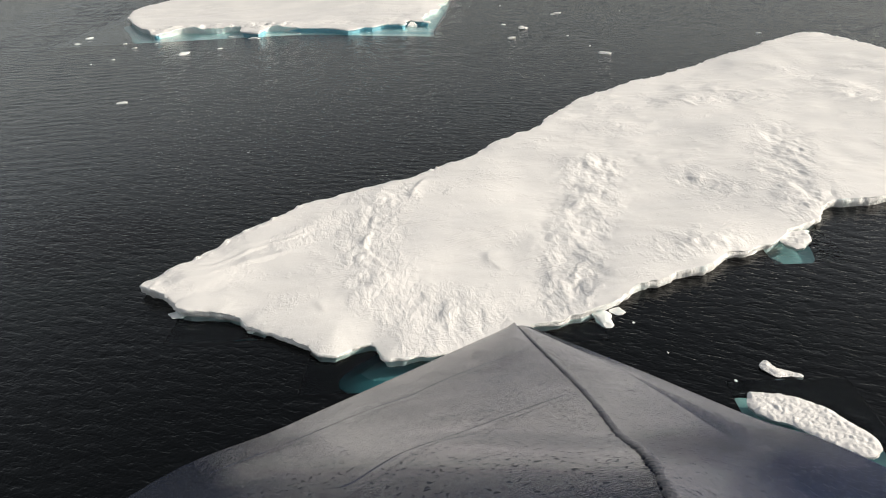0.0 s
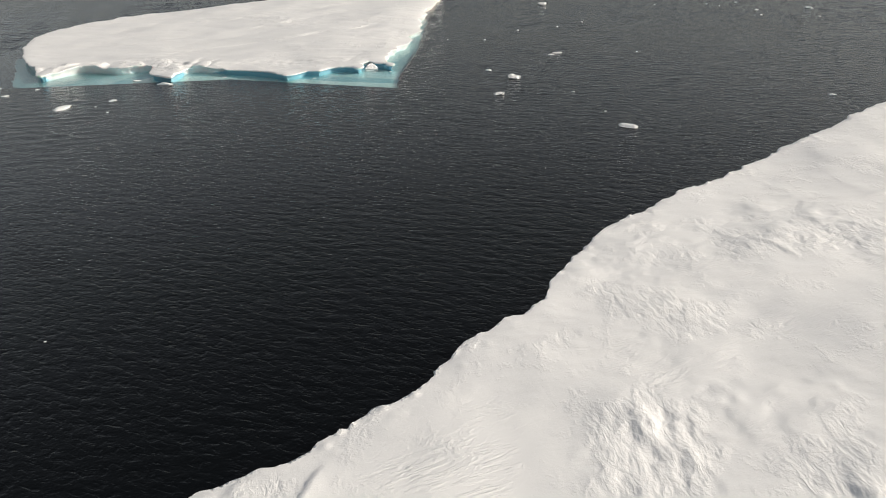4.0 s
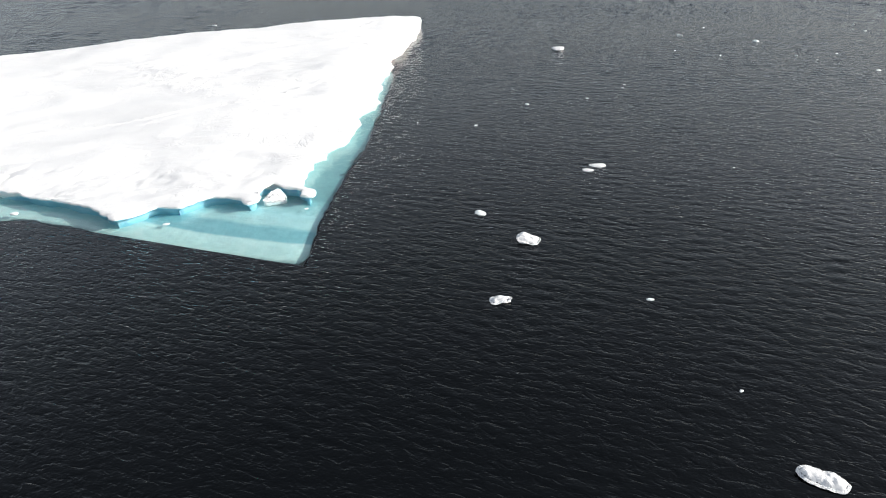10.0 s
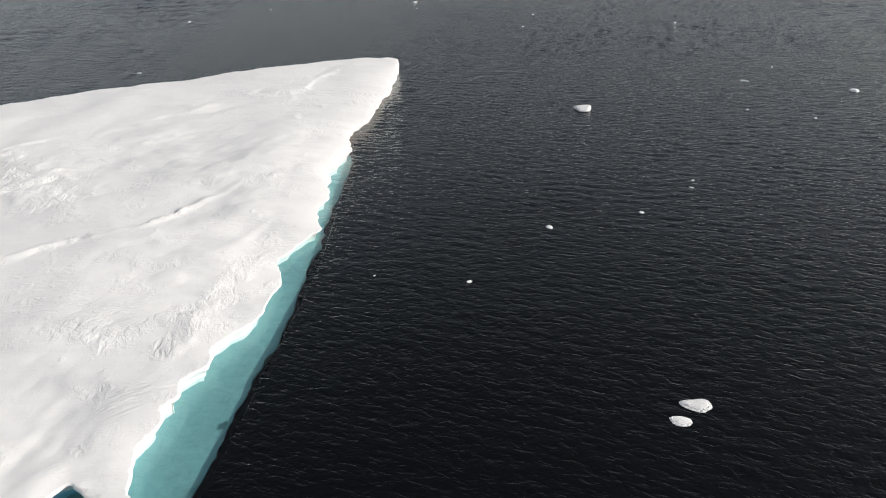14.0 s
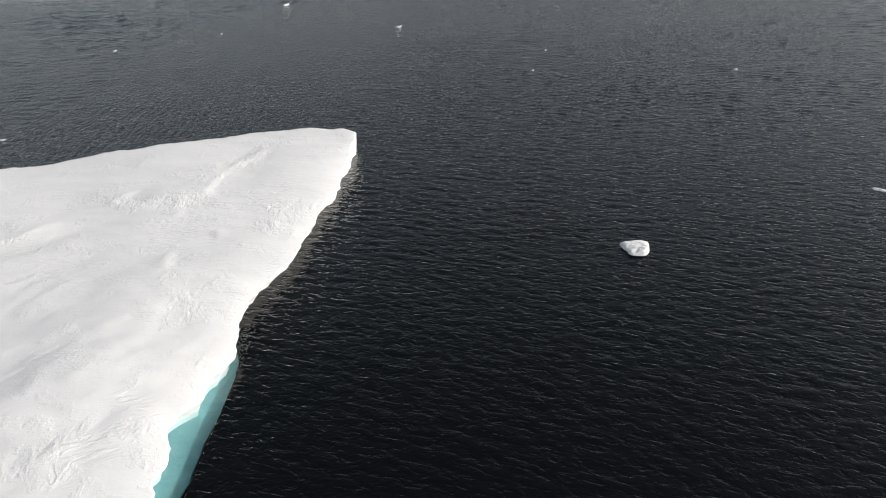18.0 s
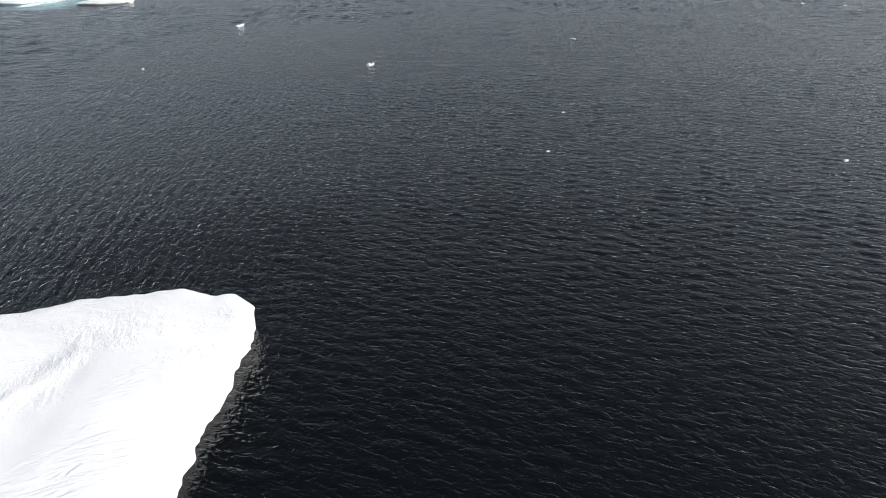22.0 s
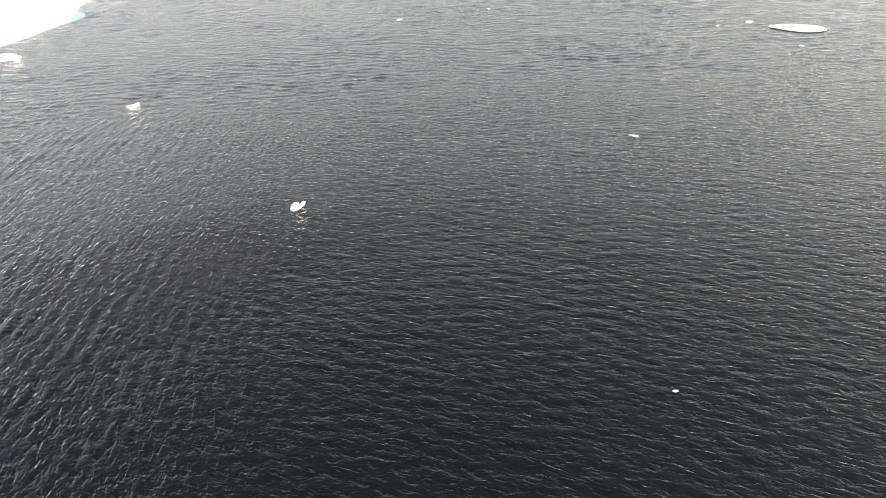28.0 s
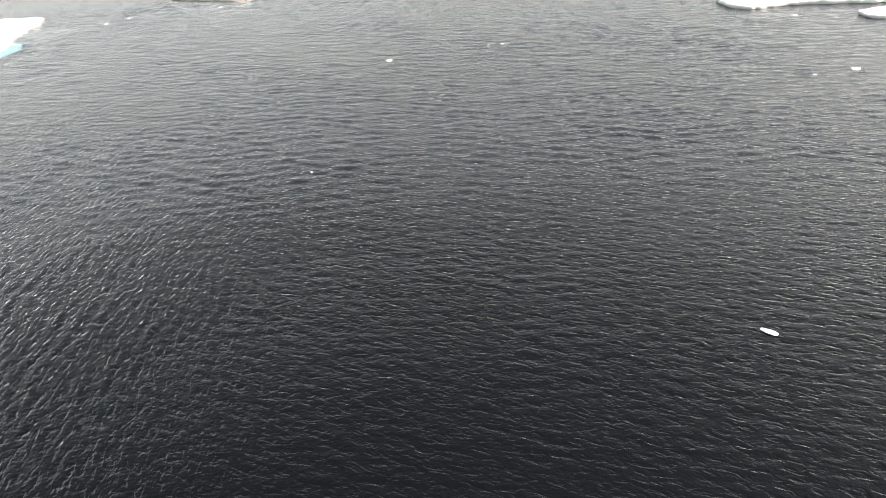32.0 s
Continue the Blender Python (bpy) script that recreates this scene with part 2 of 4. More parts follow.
def tint_material():
    n = Nodes("water_tint")
    n.tree.nodes.remove(n.shader)
    tone = n.ramp(n.noise(n.place(), 0.3, 2), [(0.3, (0.6, 0.77, 0.8)), (0.7, (0.63, 0.8, 0.83))])
    clear = n.add("BsdfTransparent", Color=tone)
    n.link(clear.outputs[0], n.out.inputs["Surface"])
    return n.material


def deep_material():
    n = Nodes("deep_sea")
    tone = n.ramp(n.noise(n.place(), 0.02, 2), [(0.3, (0.0012, 0.003, 0.004)), (0.7, (0.002, 0.004, 0.0055))])
    return n.set(Base_Color=tone, Roughness=1.0, Specular_IOR_Level=0.0)


def hull_material():
    n = Nodes("navy_hull_paint")
    at = n.place()
    tone = n.ramp(n.noise(at, 0.8, 4), [(0.3, (0.007, 0.014, 0.048)), (0.7, (0.011, 0.022, 0.068))])
    speck = n.ramp(n.noise(n.place((1.4, 1.0, 1.0), 30), 19, 1.0, 0.5), [(0.65, (0, 0, 0)), (0.68, (1, 1, 1))])
    mixed = n.add("MixRGB", {"Color2": (0.03, 0.036, 0.05, 1)}, Fac=speck, Color1=tone)
    normal = n.bump(n.noise(at, 9.0, 3), 0.1, 0.02)
    normal = n.bump(n.noise(n.place((0.8, 1.2, 1.0), 20), 42.0, 3, 0.6), 0.5, 0.006, normal)
    dull = n.math("ADD", n.math("MULTIPLY", n.noise(n.place(), 1.4, 4, 0.6), 0.16), n.math("MULTIPLY", speck, 0.45))
    return n.set(Base_Color=mixed.outputs[0], Roughness=n.math("ADD", dull, 0.12), Specular_IOR_Level=n.math("SUBTRACT", 0.6, n.math("MULTIPLY", speck, 0.5)), Normal=normal, Coat_Weight=n.math("SUBTRACT", 0.12, n.math("MULTIPLY", speck, 0.12)), Coat_Roughness=0.1)


def weld_material():
    n = Nodes("painted_weld_bead")
    tone = n.ramp(n.noise(n.place(), 18, 4), [(0.35, (0.02, 0.025, 0.045)), (0.7, (0.11, 0.115, 0.14))])
    return n.set(Base_Color=tone, Roughness=0.45, Normal=n.bump(n.noise(n.place(), 30, 3), 0.8, 0.02))


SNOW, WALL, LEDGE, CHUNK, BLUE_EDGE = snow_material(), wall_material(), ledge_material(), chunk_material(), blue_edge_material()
WATER, TINT, DEEP, HULL, WELD = water_material(), tint_material(), deep_material(), hull_material(), weld_material()


# ---- shape helpers ----
def part(name, mesh, material, parent=None, label="", smooth=True):
    """Links a mesh as one object, under a thing where one is given."""
    ob = new(name, mesh)
    mesh.materials.append(material)
    if smooth:
        mesh.polygons.foreach_set("use_smooth", [True] * len(mesh.polygons))
    if parent:
        ob.parent = parent
    if label:
        tagged(ob, label)
    return ob


def mesh_of(name, verts, faces):
    me = bpy.data.meshes.new(name)
    me.from_pydata([tuple(v) for v in np.asarray(verts, float).tolist()], [], [tuple(f) for f in faces])
    me.update()
    return me


def lattice(ix, iy, seed):
    """Repeatable random numbers from 0 to 1 at whole places."""
    h = (ix.astype(np.int64) * 374761393 + iy.astype(np.int64) * 668265263 + seed * 974634541) & 0x7FFFFFFF
    h = ((h ^ (h >> 13)) * 1274126177) & 0x7FFFFFFF
    h = ((h ^ (h >> 16)) * 668265263) & 0x7FFFFFFF
    return (h ^ (h >> 15)) / 0x7FFFFFFF


def value_noise(x, y, seed):
    ix, iy = np.floor(x), np.floor(y)
    u, v = x - ix, y - iy
    u, v = u * u * u * (u * (u * 6 - 15) + 10), v * v * v * (v * (v * 6 - 15) + 10)
    a, b = lattice(ix, iy, seed), lattice(ix + 1, iy, seed)
    c, d = lattice(ix, iy + 1, seed), lattice(ix + 1, iy + 1, seed)
    return (a * (1 - u) + b * u) * (1 - v) + (c * (1 - u) + d * u) * v * 1.0 - 0.5


def fbm(x, y, seed, octaves=4, gain=0.5):
    total, amp = np.zeros_like(x, dtype=float), 1.0
    for k in range(octaves):
        total += amp * value_noise(x * 2**k + 17.3 * k, y * 2**k - 9.1 * k, seed + k)
        amp *= gain
    return total


def blocks(x, y, seed):
    """Tilted plates with gaps: broken, refrozen slabs. Height about -0.5 to 0.5."""
    ix, iy = np.floor(x), np.floor(y)
    best, second, height = np.full(x.shape, 9.0), np.full(x.shape, 9.0), np.zeros(x.shape)
    for dx in (-1, 0, 1):
        for dy in (-1, 0, 1):
            jx, jy = ix + dx, iy + dy
            px, py = jx + lattice(jx, jy, seed), jy + lattice(jx, jy, seed + 1)
            d = np.hypot(x - px, y - py)
            tilt = (lattice(jx, jy, seed + 2) - 0.5) * (x - px) + (lattice(jx, jy, seed + 3) - 0.5) * (y - py)
            h = lattice(jx, jy, seed + 4) - 0.5 + 1.6 * tilt
            nearer = d < best
            second = np.where(nearer, best, np.minimum(second, d))
            height, best = np.where(nearer, h, height), np.where(nearer, d, best)
    return height - 0.3 * np.exp(-(((second - best) / 0.12) ** 2))


def terraces(x, y, seed, wide, long):
    """Wind-cut steps: flat treads with short scalloped risers, about -0.5 to 0.5."""
    t = 4.0 * fbm(x / wide, y / long, seed, 4, 0.55)
    whole = np.floor(t)
    rise = np.clip((t - whole - 0.72) / 0.28, 0, 1)
    return (whole + rise * rise * (3 - 2 * rise)) / 4.0


def near_line(x, y, line):
    """The distance from a broken line and the way along it."""
    far, along, run = np.full(x.shape, 1e9), np.zeros(x.shape), 0.0
    for (ax, ay), (bx, by) in zip(line, line[1:]):
        length = math.hypot(bx - ax, by - ay)
        s = np.clip(((x - ax) * (bx - ax) + (y - ay) * (by - ay)) / length**2, 0, 1)
        d = np.hypot(x - ax - s * (bx - ax), y - ay - s * (by - ay))
        along, far, run = np.where(d < far, run + s * length, along), np.minimum(d, far), run + length
    return far, along


def shoreline(control, step, rough, seed):
    """A closed, ragged outline through control points."""
    c = np.array(control, float)
    p0, p1, p2, p3 = np.roll(c, 1, 0), c, np.roll(c, -1, 0), np.roll(c, -2, 0)
    out = []
    for a, b, d, e in zip(p0, p1, p2, p3):
        n = max(2, int(np.hypot(*(d - b)) / step))
        for u in np.arange(n) / n:
            m0, m1 = 0.35 * (d - a), 0.35 * (e - b)
            out.append((2 * u**3 - 3 * u**2 + 1) * b + (u**3 - 2 * u**2 + u) * m0 + (3 * u**2 - 2 * u**3) * d + (u**3 - u**2) * m1)
    out = np.array(out)
    t = np.roll(out, -1, 0) - np.roll(out, 1, 0)
    normal = np.stack([t[:, 1], -t[:, 0]], 1) / np.maximum(np.hypot(t[:, 0], t[:, 1]), 1e-6)[:, None]
    jag = fbm(out[:, 0] / 1.3, out[:, 1] / 1.3, seed, 4, 0.6)
    return out + normal * (rough * jag)[:, None]


def inside(poly, x, y):
    """The distance to the outline, positive inside, and the nearest place on it."""
    far, nx, ny = np.full(x.shape, 1e9), np.zeros(x.shape), np.zeros(x.shape)
    odd = np.zeros(x.shape, bool)
    for (ax, ay), (bx, by) in zip(poly, np.roll(poly, -1, 0)):
        ex, ey = bx - ax, by - ay
        s = np.clip(((x - ax) * ex + (y - ay) * ey) / max(ex * ex + ey * ey, 1e-9), 0, 1)
        qx, qy = ax + s * ex, ay + s * ey
        d = (x - qx) ** 2 + (y - qy) ** 2
        near = d < far
        far, nx, ny = np.where(near, d, far), np.where(near, qx, nx), np.where(near, qy, ny)
        if ay != by:
            odd ^= ((ay > y) != (by > y)) & (x < ax + (y - ay) * ex / ey)
    far = np.sqrt(far)
    return np.where(odd, far, -far), nx, ny


def sheet(poly, cell, height, skirt, rough=0.0, front=1e9):
    """A relief within an outline: the vertices and faces of the top, and those of the walls round it.
    height(x, y, depth_from_edge) gives the top; skirt: rows of (share of the top's height, z added, way out)."""
    (x0, y0), (x1, y1) = poly.min(0) - cell, poly.max(0) + cell
    gx, gy = np.meshgrid(np.arange(x0, x1 + cell, cell), np.arange(y0, y1 + cell, cell))
    x, y = gx.ravel(), gy.ravel()
    deep, nx, ny = inside(poly, x, y)
    snap = np.abs(deep) < 0.55 * cell
    x, y, keep = np.where(snap, nx, x), np.where(snap, ny, y), deep > -0.55 * cell
    z = height(x, y, np.where(snap, 0.0, np.maximum(deep, 0)))
    w = gx.shape[1]
    k = np.arange(len(x)).reshape(gx.shape)
    quads = np.stack([k[:-1, :-1], k[:-1, 1:], k[1:, 1:], k[1:, :-1]], -1).reshape(-1, 4)
    quads = quads[keep[quads].all(1)]
    used = np.unique(quads)
    number = np.full(len(x), -1)
    number[used] = np.arange(len(used))
    quads, top = number[quads], np.stack([x, y, z], 1)[used]
    step = np.hypot(*(np.roll(poly, -1, 0) - poly).T)
    rim = poly[step > 0.02 * cell]
    t = np.roll(rim, -1, 0) - np.roll(rim, 1, 0)
    o = np.stack([t[:, 1], -t[:, 0]], 1) / np.maximum(np.hypot(*t.T), 1e-6)[:, None]
    edge_z = height(rim[:, 0], rim[:, 1], np.zeros(len(rim)))
    inner = rim - o * 1.8 * cell
    under = np.minimum(height(inner[:, 0], inner[:, 1], np.full(len(rim), 1.8 * cell)), edge_z) - 0.04
    rings = [np.column_stack([inner, under]), np.column_stack([rim, edge_z])]
    for row, (share, add, way) in enumerate(skirt):
        wob = rough * (fbm(rim[:, 0] * 0.9, rim[:, 1] * 0.9, 71 + row, 3) + 0.6 * fbm(rim[:, 0] * 3.1, rim[:, 1] * 3.1, 81 + row, 2))
        way = np.where(rim[:, 1] < front, way, 0.04 - 0.09 * row * np.clip((146 - rim[:, 1]) / 8, 0.2, 1))
        rings.append(np.column_stack([rim + o * (way + wob)[:, None], edge_z * share + add]))
    m, turn = len(rim), np.arange(len(rim))
    after = np.roll(turn, -1)
    walls = [(int(b) + j * m, int(a) + j * m, int(a) + (j + 1) * m, int(b) + (j + 1) * m) for j in range(len(skirt) + 1) for a, b in zip(turn, after)]
    return top, quads.tolist(), np.concatenate(rings), walls


def drift(x, y, line, wide, tall):
    """A wind-drifted crest: steep on one side, long on the other, fading at its ends."""
    total, length = np.zeros(x.shape), 0.0
    x, y = x + 0.7 * fbm(x / 2.2, y / 2.2, 91, 3), y + 0.7 * fbm(x / 2.2, y / 2.2, 95, 3)
    far, along = near_line(x, y, line)
    for (ax, ay), (bx, by) in zip(line, line[1:]):
        length += math.hypot(bx - ax, by - ay)
    (ax, ay), (bx, by) = line[0], line[-1]
    side = np.sign((bx - ax) * (y - ay) - (by - ay) * (x - ax))
    reach = np.where(side > 0, wide * 2.4, wide * 0.25) * (0.8 + 0.8 * value_noise(along / 2.0, far * 0, 17))
    fade = np.clip(np.minimum(along, length - along) / (0.2 * length), 0, 1)
    return tall * fade * np.exp(-far / np.maximum(reach, 0.05))


def thing(name, label, category, group="", kind="", at=(0, 0, 0)):
    ob = new(name)
    ob.location = at
    ob.empty_display_size = 0.5
    return tagged(ob, label, category, group, kind)


HOLLOW = [(0.9, 0.0, 0.06), (0.72, 0.0, 0.03), (0.6, 0.0, -0.14), (0.38, 0.0, -0.26), (0.1, 0.0, -0.32), (0.0, -0.45, -0.34)]
CLIFF = [(0.92, 0.0, 0.06), (0.7, 0.0, 0.08), (0.4, 0.0, 0.0), (0.12, 0.0, -0.12), (0.0, -0.05, -0.2), (0.0, -0.45, -0.3)]


def floe(label, control, cell, rough, seed, height, ledges=(), category="ice floe", name="ice_floe", group="ice floes", cliff=CLIFF, rubble=(), front_line=(), edge=None):
    """An ice floe: snow on top, a broken edge, and ledges under water."""
    root = thing(name, label, category, group)
    poly = shoreline(control, cell, rough, seed)
    depth_ = min(1.0, cell * 4.5)
    top, quads, ring, walls = sheet(poly, cell, height, [(a, b if b > 0 else b * depth_, c * depth_) for a, b, c in cliff], (0.09 if cliff is HOLLOW else 0.22) * depth_, 97.8 if cliff is HOLLOW else 1e9)
    cover = mesh_of("snow_cover", top, quads)
    zone = np.zeros(len(top))
    for line, wide, *much in rubble:
        far, _ = near_line(top[:, 0], top[:, 1], line)
        zone = np.maximum(zone, (much[0] if much else 0.35 if line[0][1] > 102 else 1.0) * np.exp(-((far / wide) ** 2)))
    cover.attributes.new("rubble", "FLOAT", "POINT").data.foreach_set("value", zone)
    part("snow_cover", cover, SNOW, root)
    part("ice_edge", mesh_of("ice_edge", ring, walls), edge or WALL, root, "broken white ice edge at the waterline")
    for control_, step, ragged, high, depth in ledges:
        shape = shoreline(control_, step * 0.8, ragged, seed + 50)

        def bed(x, y, d, high=high, depth=depth):
            return -high - depth * np.exp(-d / 1.8) + 0.07 * fbm(x / 1.5, y / 1.5, seed + 9)

        k = min(1.0, step * 2.5)
        a, b, c, d = sheet(shape, step, bed, [(1.0, -0.05 * k, 0.03 * k), (1.0, -0.22 * k, -0.15 * k), (1.0, -1.4 * k, -1.0 * k)])
        n = len(a)
        bed_mesh = mesh_of("underwater_ledge", np.concatenate([a, c]), b + [tuple(v + n for v in f) for f in d])
        points = np.concatenate([a, c])
        # small ledges: the deeper ones take the dark, depth-dimmed end of the ramp
        strata_depth = near_line(points[:, 0], points[:, 1], front_line)[0] if front_line else np.full(len(points), 5.0 if high < 0 else 1.0 if high < 0.3 else 7.0)
        bed_mesh.attributes.new("strata_depth", "FLOAT", "POINT").data.foreach_set("value", strata_depth)
        part("underwater_ledge", bed_mesh, LEDGE, root, "turquoise ice ledge under the water")
    return root


# ---- sea ----
def disc(name, z, radius, material, label):
    n = 96
    ring = [(radius * math.cos(2 * math.pi * k / n), 150 + radius * math.sin(2 * math.pi * k / n), z) for k in range(n)]
    ob = part(name, mesh_of(name, ring, [tuple(range(n))]), material, smooth=False)
    return tagged(ob, label, "water", kind="structure")


def spread(stops, reach, grow):
    """Steps of given sizes from stop to stop, rows of (place, step to the next place), and growing ones past both ends."""
    first_, last = stops[0][0], stops[-1][0]
    inner = np.concatenate([np.arange(a, b, step) for (a, step), (b, _) in zip(stops, stops[1:])])

    def outer(step):
        out = [0.0]
        while out[-1] < reach:
            step *= grow
            out.append(out[-1] + step)
        return np.array(out[1:])

    return np.concatenate([first_ - outer(stops[0][1])[::-1], inner, last + outer(stops[-2][1])])


def sea():
    """Short wind waves, slantwise in broken trains, on one sheet that reaches the horizon."""
    xs = spread([(-82.0, 0.4), (-26.0, 0.19), (48.0, 0.4), (98.0, 0.4)], 4500, 1.12)
    ys = spread([(14.0, 0.19), (222.0, 0.34), (345.0, 0.34)], 4500, 1.12)
    x, y = np.meshgrid(xs, ys)
    rng = np.random.default_rng(5)
    bent_x = x + 0.5 * fbm(x / 5.0, y / 5.0, 311, 2)
    bent_y = y + 0.5 * fbm(x / 6.0, y / 6.0, 301, 2)

    def ease(v):
        v = np.clip(v, 0, 1)
        return v * v * (3 - 2 * v)

    def trains(count, heading, wide, shortest, longest):
        total = np.zeros_like(x)
        for k in range(count):
            length, turn = rng.uniform(shortest, longest), heading + rng.normal(0.0, wide)
            total += length * np.sin(2 * math.pi / length * (bent_y * math.cos(turn) + bent_x * math.sin(turn)) + rng.uniform(0, 6.28))
        return total * math.sqrt(22 / count)

    side_sea = ease((6.0 - x) / 12.0) * ease((y - 142.0) / 16.0)
    near = ease((x + 30) / 8) * ease((52 - x) / 8) * ease((228 - y) / 12)
    rim = ease((x + 82) / 10) * ease((98 - x) / 10) * ease((345 - y) / 12) * ease((y + 10) / 20)
    z = near * (trains(24, radians(23), 0.38, 0.56, 1.0) * np.sqrt(1 - side_sea) + trains(12, radians(-103), 0.24, 0.56, 1.0) * 1.7 * np.sqrt(side_sea))
    z += (1 - near) * rim * trains(14, radians(16), 0.4, 0.95, 1.7)
    z *= 0.0098 / 2.6
    z += 5.0 * z * z
    gust = 0.8 + 0.6 * fbm(x / 28.0, y / 18.0, 321, 2)
    z *= gust * np.clip(0.5 + 0.0045 * y, 0.6, 1.2) * (1 - 0.65 * ease((-1.5 - x) / 2.5) * ease((y - 86) / 5) * ease((146 - y) / 10) * ease((x + 56) / 6))
    me = bpy.data.meshes.new("water")
    k = np.arange(x.size).reshape(x.shape)
    quads = np.stack([k[:-1, :-1], k[:-1, 1:], k[1:, 1:], k[1:, :-1]], -1).reshape(-1)
    me.vertices.add(x.size)
    me.vertices.foreach_set("co", np.stack([x, y, z], -1).ravel())
    me.loops.add(len(quads))
    me.loops.foreach_set("vertex_index", quads)
    me.polygons.add(len(quads) // 4)
    me.polygons.foreach_set("loop_start", np.arange(0, len(quads), 4))
    me.update(calc_edges=True)
    tagged(part("water", me, WATER), "dark rippled polar sea reaching the horizon", "water", kind="structure")


sea()
for depth in (0.72, 1.05, 1.4, 1.8):
    disc("water_layer", -depth, 4500, TINT, "clear teal water under the surface")
disc("deep_water", -40.0, 4500, DEEP, "black depth of the sea under the surface")


# ---- the wide floe that the ship meets first ----
FIRST = [(-15.3, 27.9), (-14.2, 27.1), (-12.5, 25.9), (-9.9, 25.2), (-9.5, 24.6), (-5.7, 22.3), (-4.9, 22.9), (-4.0, 23.0), (-3.3, 22.0), (-0.7, 22.3),
         (0.9, 23.4), (2.7, 23.9), (4.4, 24.6), (6.0, 25.4), (7.1, 26.4), (9.9, 27.7), (12.0, 28.9), (13.9, 29.9), (15.6, 31.4), (17.0, 32.1),
         (18.9, 34.0), (21.7, 34.4), (28.0, 38.0), (34.0, 46.0), (38.5, 56.0), (38.6, 66.5), (38.1, 72.7), (35.2, 76.0), (25.7, 68.5), (15.2, 60.3),
         (9.8, 55.6), (6.2, 51.0), (4.9, 48.1), (2.4, 46.3), (0.4, 43.2), (-3.1, 40.1), (-6.9, 37.7), (-9.5, 35.9), (-11.6, 33.3), (-13.7, 30.0)]


def first_height(x, y, d):
    z = 0.4 + 0.24 * np.clip((y - 0.2 * x - 27) / 20, 0, 1) + 0.3 * fbm(x / 9, y / 9, 3, 2) + 0.15 * fbm(x / 3.6, y / 4.6, 6, 2) + 0.05 * fbm(x / 2.5, y / 1.6, 8, 3)
    for line, wide, tall, size in (
        ([(7.6, 41.0), (6.7, 36.0), (5.5, 32.0)], 1.7, 0.55, 0.9),
        ([(5.0, 31.0), (4.6, 28.3), (3.6, 25.3)], 1.6, 0.45, 0.7),
        ([(-4.5, 37.5), (-5.1, 33.4), (-5.3, 31.0), (-4.5, 28.0)], 1.4, 0.34, 0.8),
        ([(-3.6, 26.6), (-1.0, 24.4)], 1.8, 0.24, 0.7),
        ([(20.6, 45.0), (18.3, 38.6), (17.9, 36.0), (17.7, 33.4)], 1.6, 0.42, 0.6),
        ([(12.6, 38.4), (14.2, 36.5)], 1.0, 0.18, 0.5),
        ([(9.6, 29.6), (12.0, 29.8)], 0.7, 0.3, 0.7),
        ([(15.2, 53.4), (21.7, 53.8)], 1.0, 0.22, 0.7),
        ([(27.0, 62.0), (30.0, 52.0)], 1.5, 0.22, 0.8),
    ):
        far, _ = near_line(x, y, line)
        fade = np.exp(-((far / wide) ** 2)) * (0.75 + 0.5 * value_noise(x / 2, y / 2, 31))
        z += 0.4 * tall * fade * terraces(x, y, 43, 1.3 * size, 2.0 * size)
        z += 0.16 * tall * fade * np.clip(0.6 + 2.2 * fbm(x / 1.7, y / 1.7, 33, 2), 0, 1) * (0.45 + blocks(x / (0.75 * size) + 0.2 * fbm(x, y, 5, 2), y / size, 12))
    for line, wide, tall in (
        ([(-14.0, 28.6), (-11.0, 30.4), (-7.5, 34.5)], 0.35, 0.2), ([(-11.0, 29.6), (-9.7, 30.3), (-8.0, 30.5)], 0.3, 0.16), ([(-4.4, 38.0), (-5.2, 34.0), (-5.2, 31.0), (-4.2, 28.0), (-3.2, 25.8)], 0.35, 0.2),
        ([(-2.6, 39.8), (-3.2, 36.5)], 0.3, 0.18), ([(20.0, 44.8), (22.0, 45.4), (25.0, 45.0)], 0.35, 0.2), ([(15.2, 53.6), (17.2, 51.8)], 0.3, 0.18),
        ([(9.4, 29.6), (10.6, 30.4), (12.4, 29.6)], 0.3, 0.24), ([(18.6, 56.0), (21.8, 54.6)], 0.35, 0.16), ([(12.4, 38.6), (14.6, 36.8)], 0.3, 0.14), ([(0.6, 30.0), (1.6, 28.4)], 0.3, 0.14),
        ([(23.0, 58.0), (28.0, 59.0)], 0.4, 0.18), ([(-7.0, 26.2), (-6.4, 24.8)], 0.25, 0.1), ([(-1.6, 25.4), (-1.2, 23.4)], 0.25, 0.16), ([(-0.2, 25.8), (0.3, 23.8)], 0.25, 0.14),
    ):
        z += 0.45 * drift(x, y, line, wide, tall)
    z += 0.16 * np.clip(2.5 * fbm(x / 6.0, y / 6.0, 47, 2), 0, 1) * terraces(x, y, 51, 3.2, 1.7)
    z += 0.5 * np.clip(value_noise(x / 0.34, y / 0.34, 41) - 0.22, 0, 1) * np.exp(-d / 0.4) * np.clip((y - 0.6 * x - 34) / 3, 0.25, 1)
    low = np.clip((31 - (y - 0.25 * x)) / 5, 0, 1) * np.clip((6 - x) / 4, 0.3, 1)
    return z * (1 - low * 0.45 * np.exp(-d / 1.2)) * (0.95 + 0.05 * (1 - np.exp(-d / 0.3)))


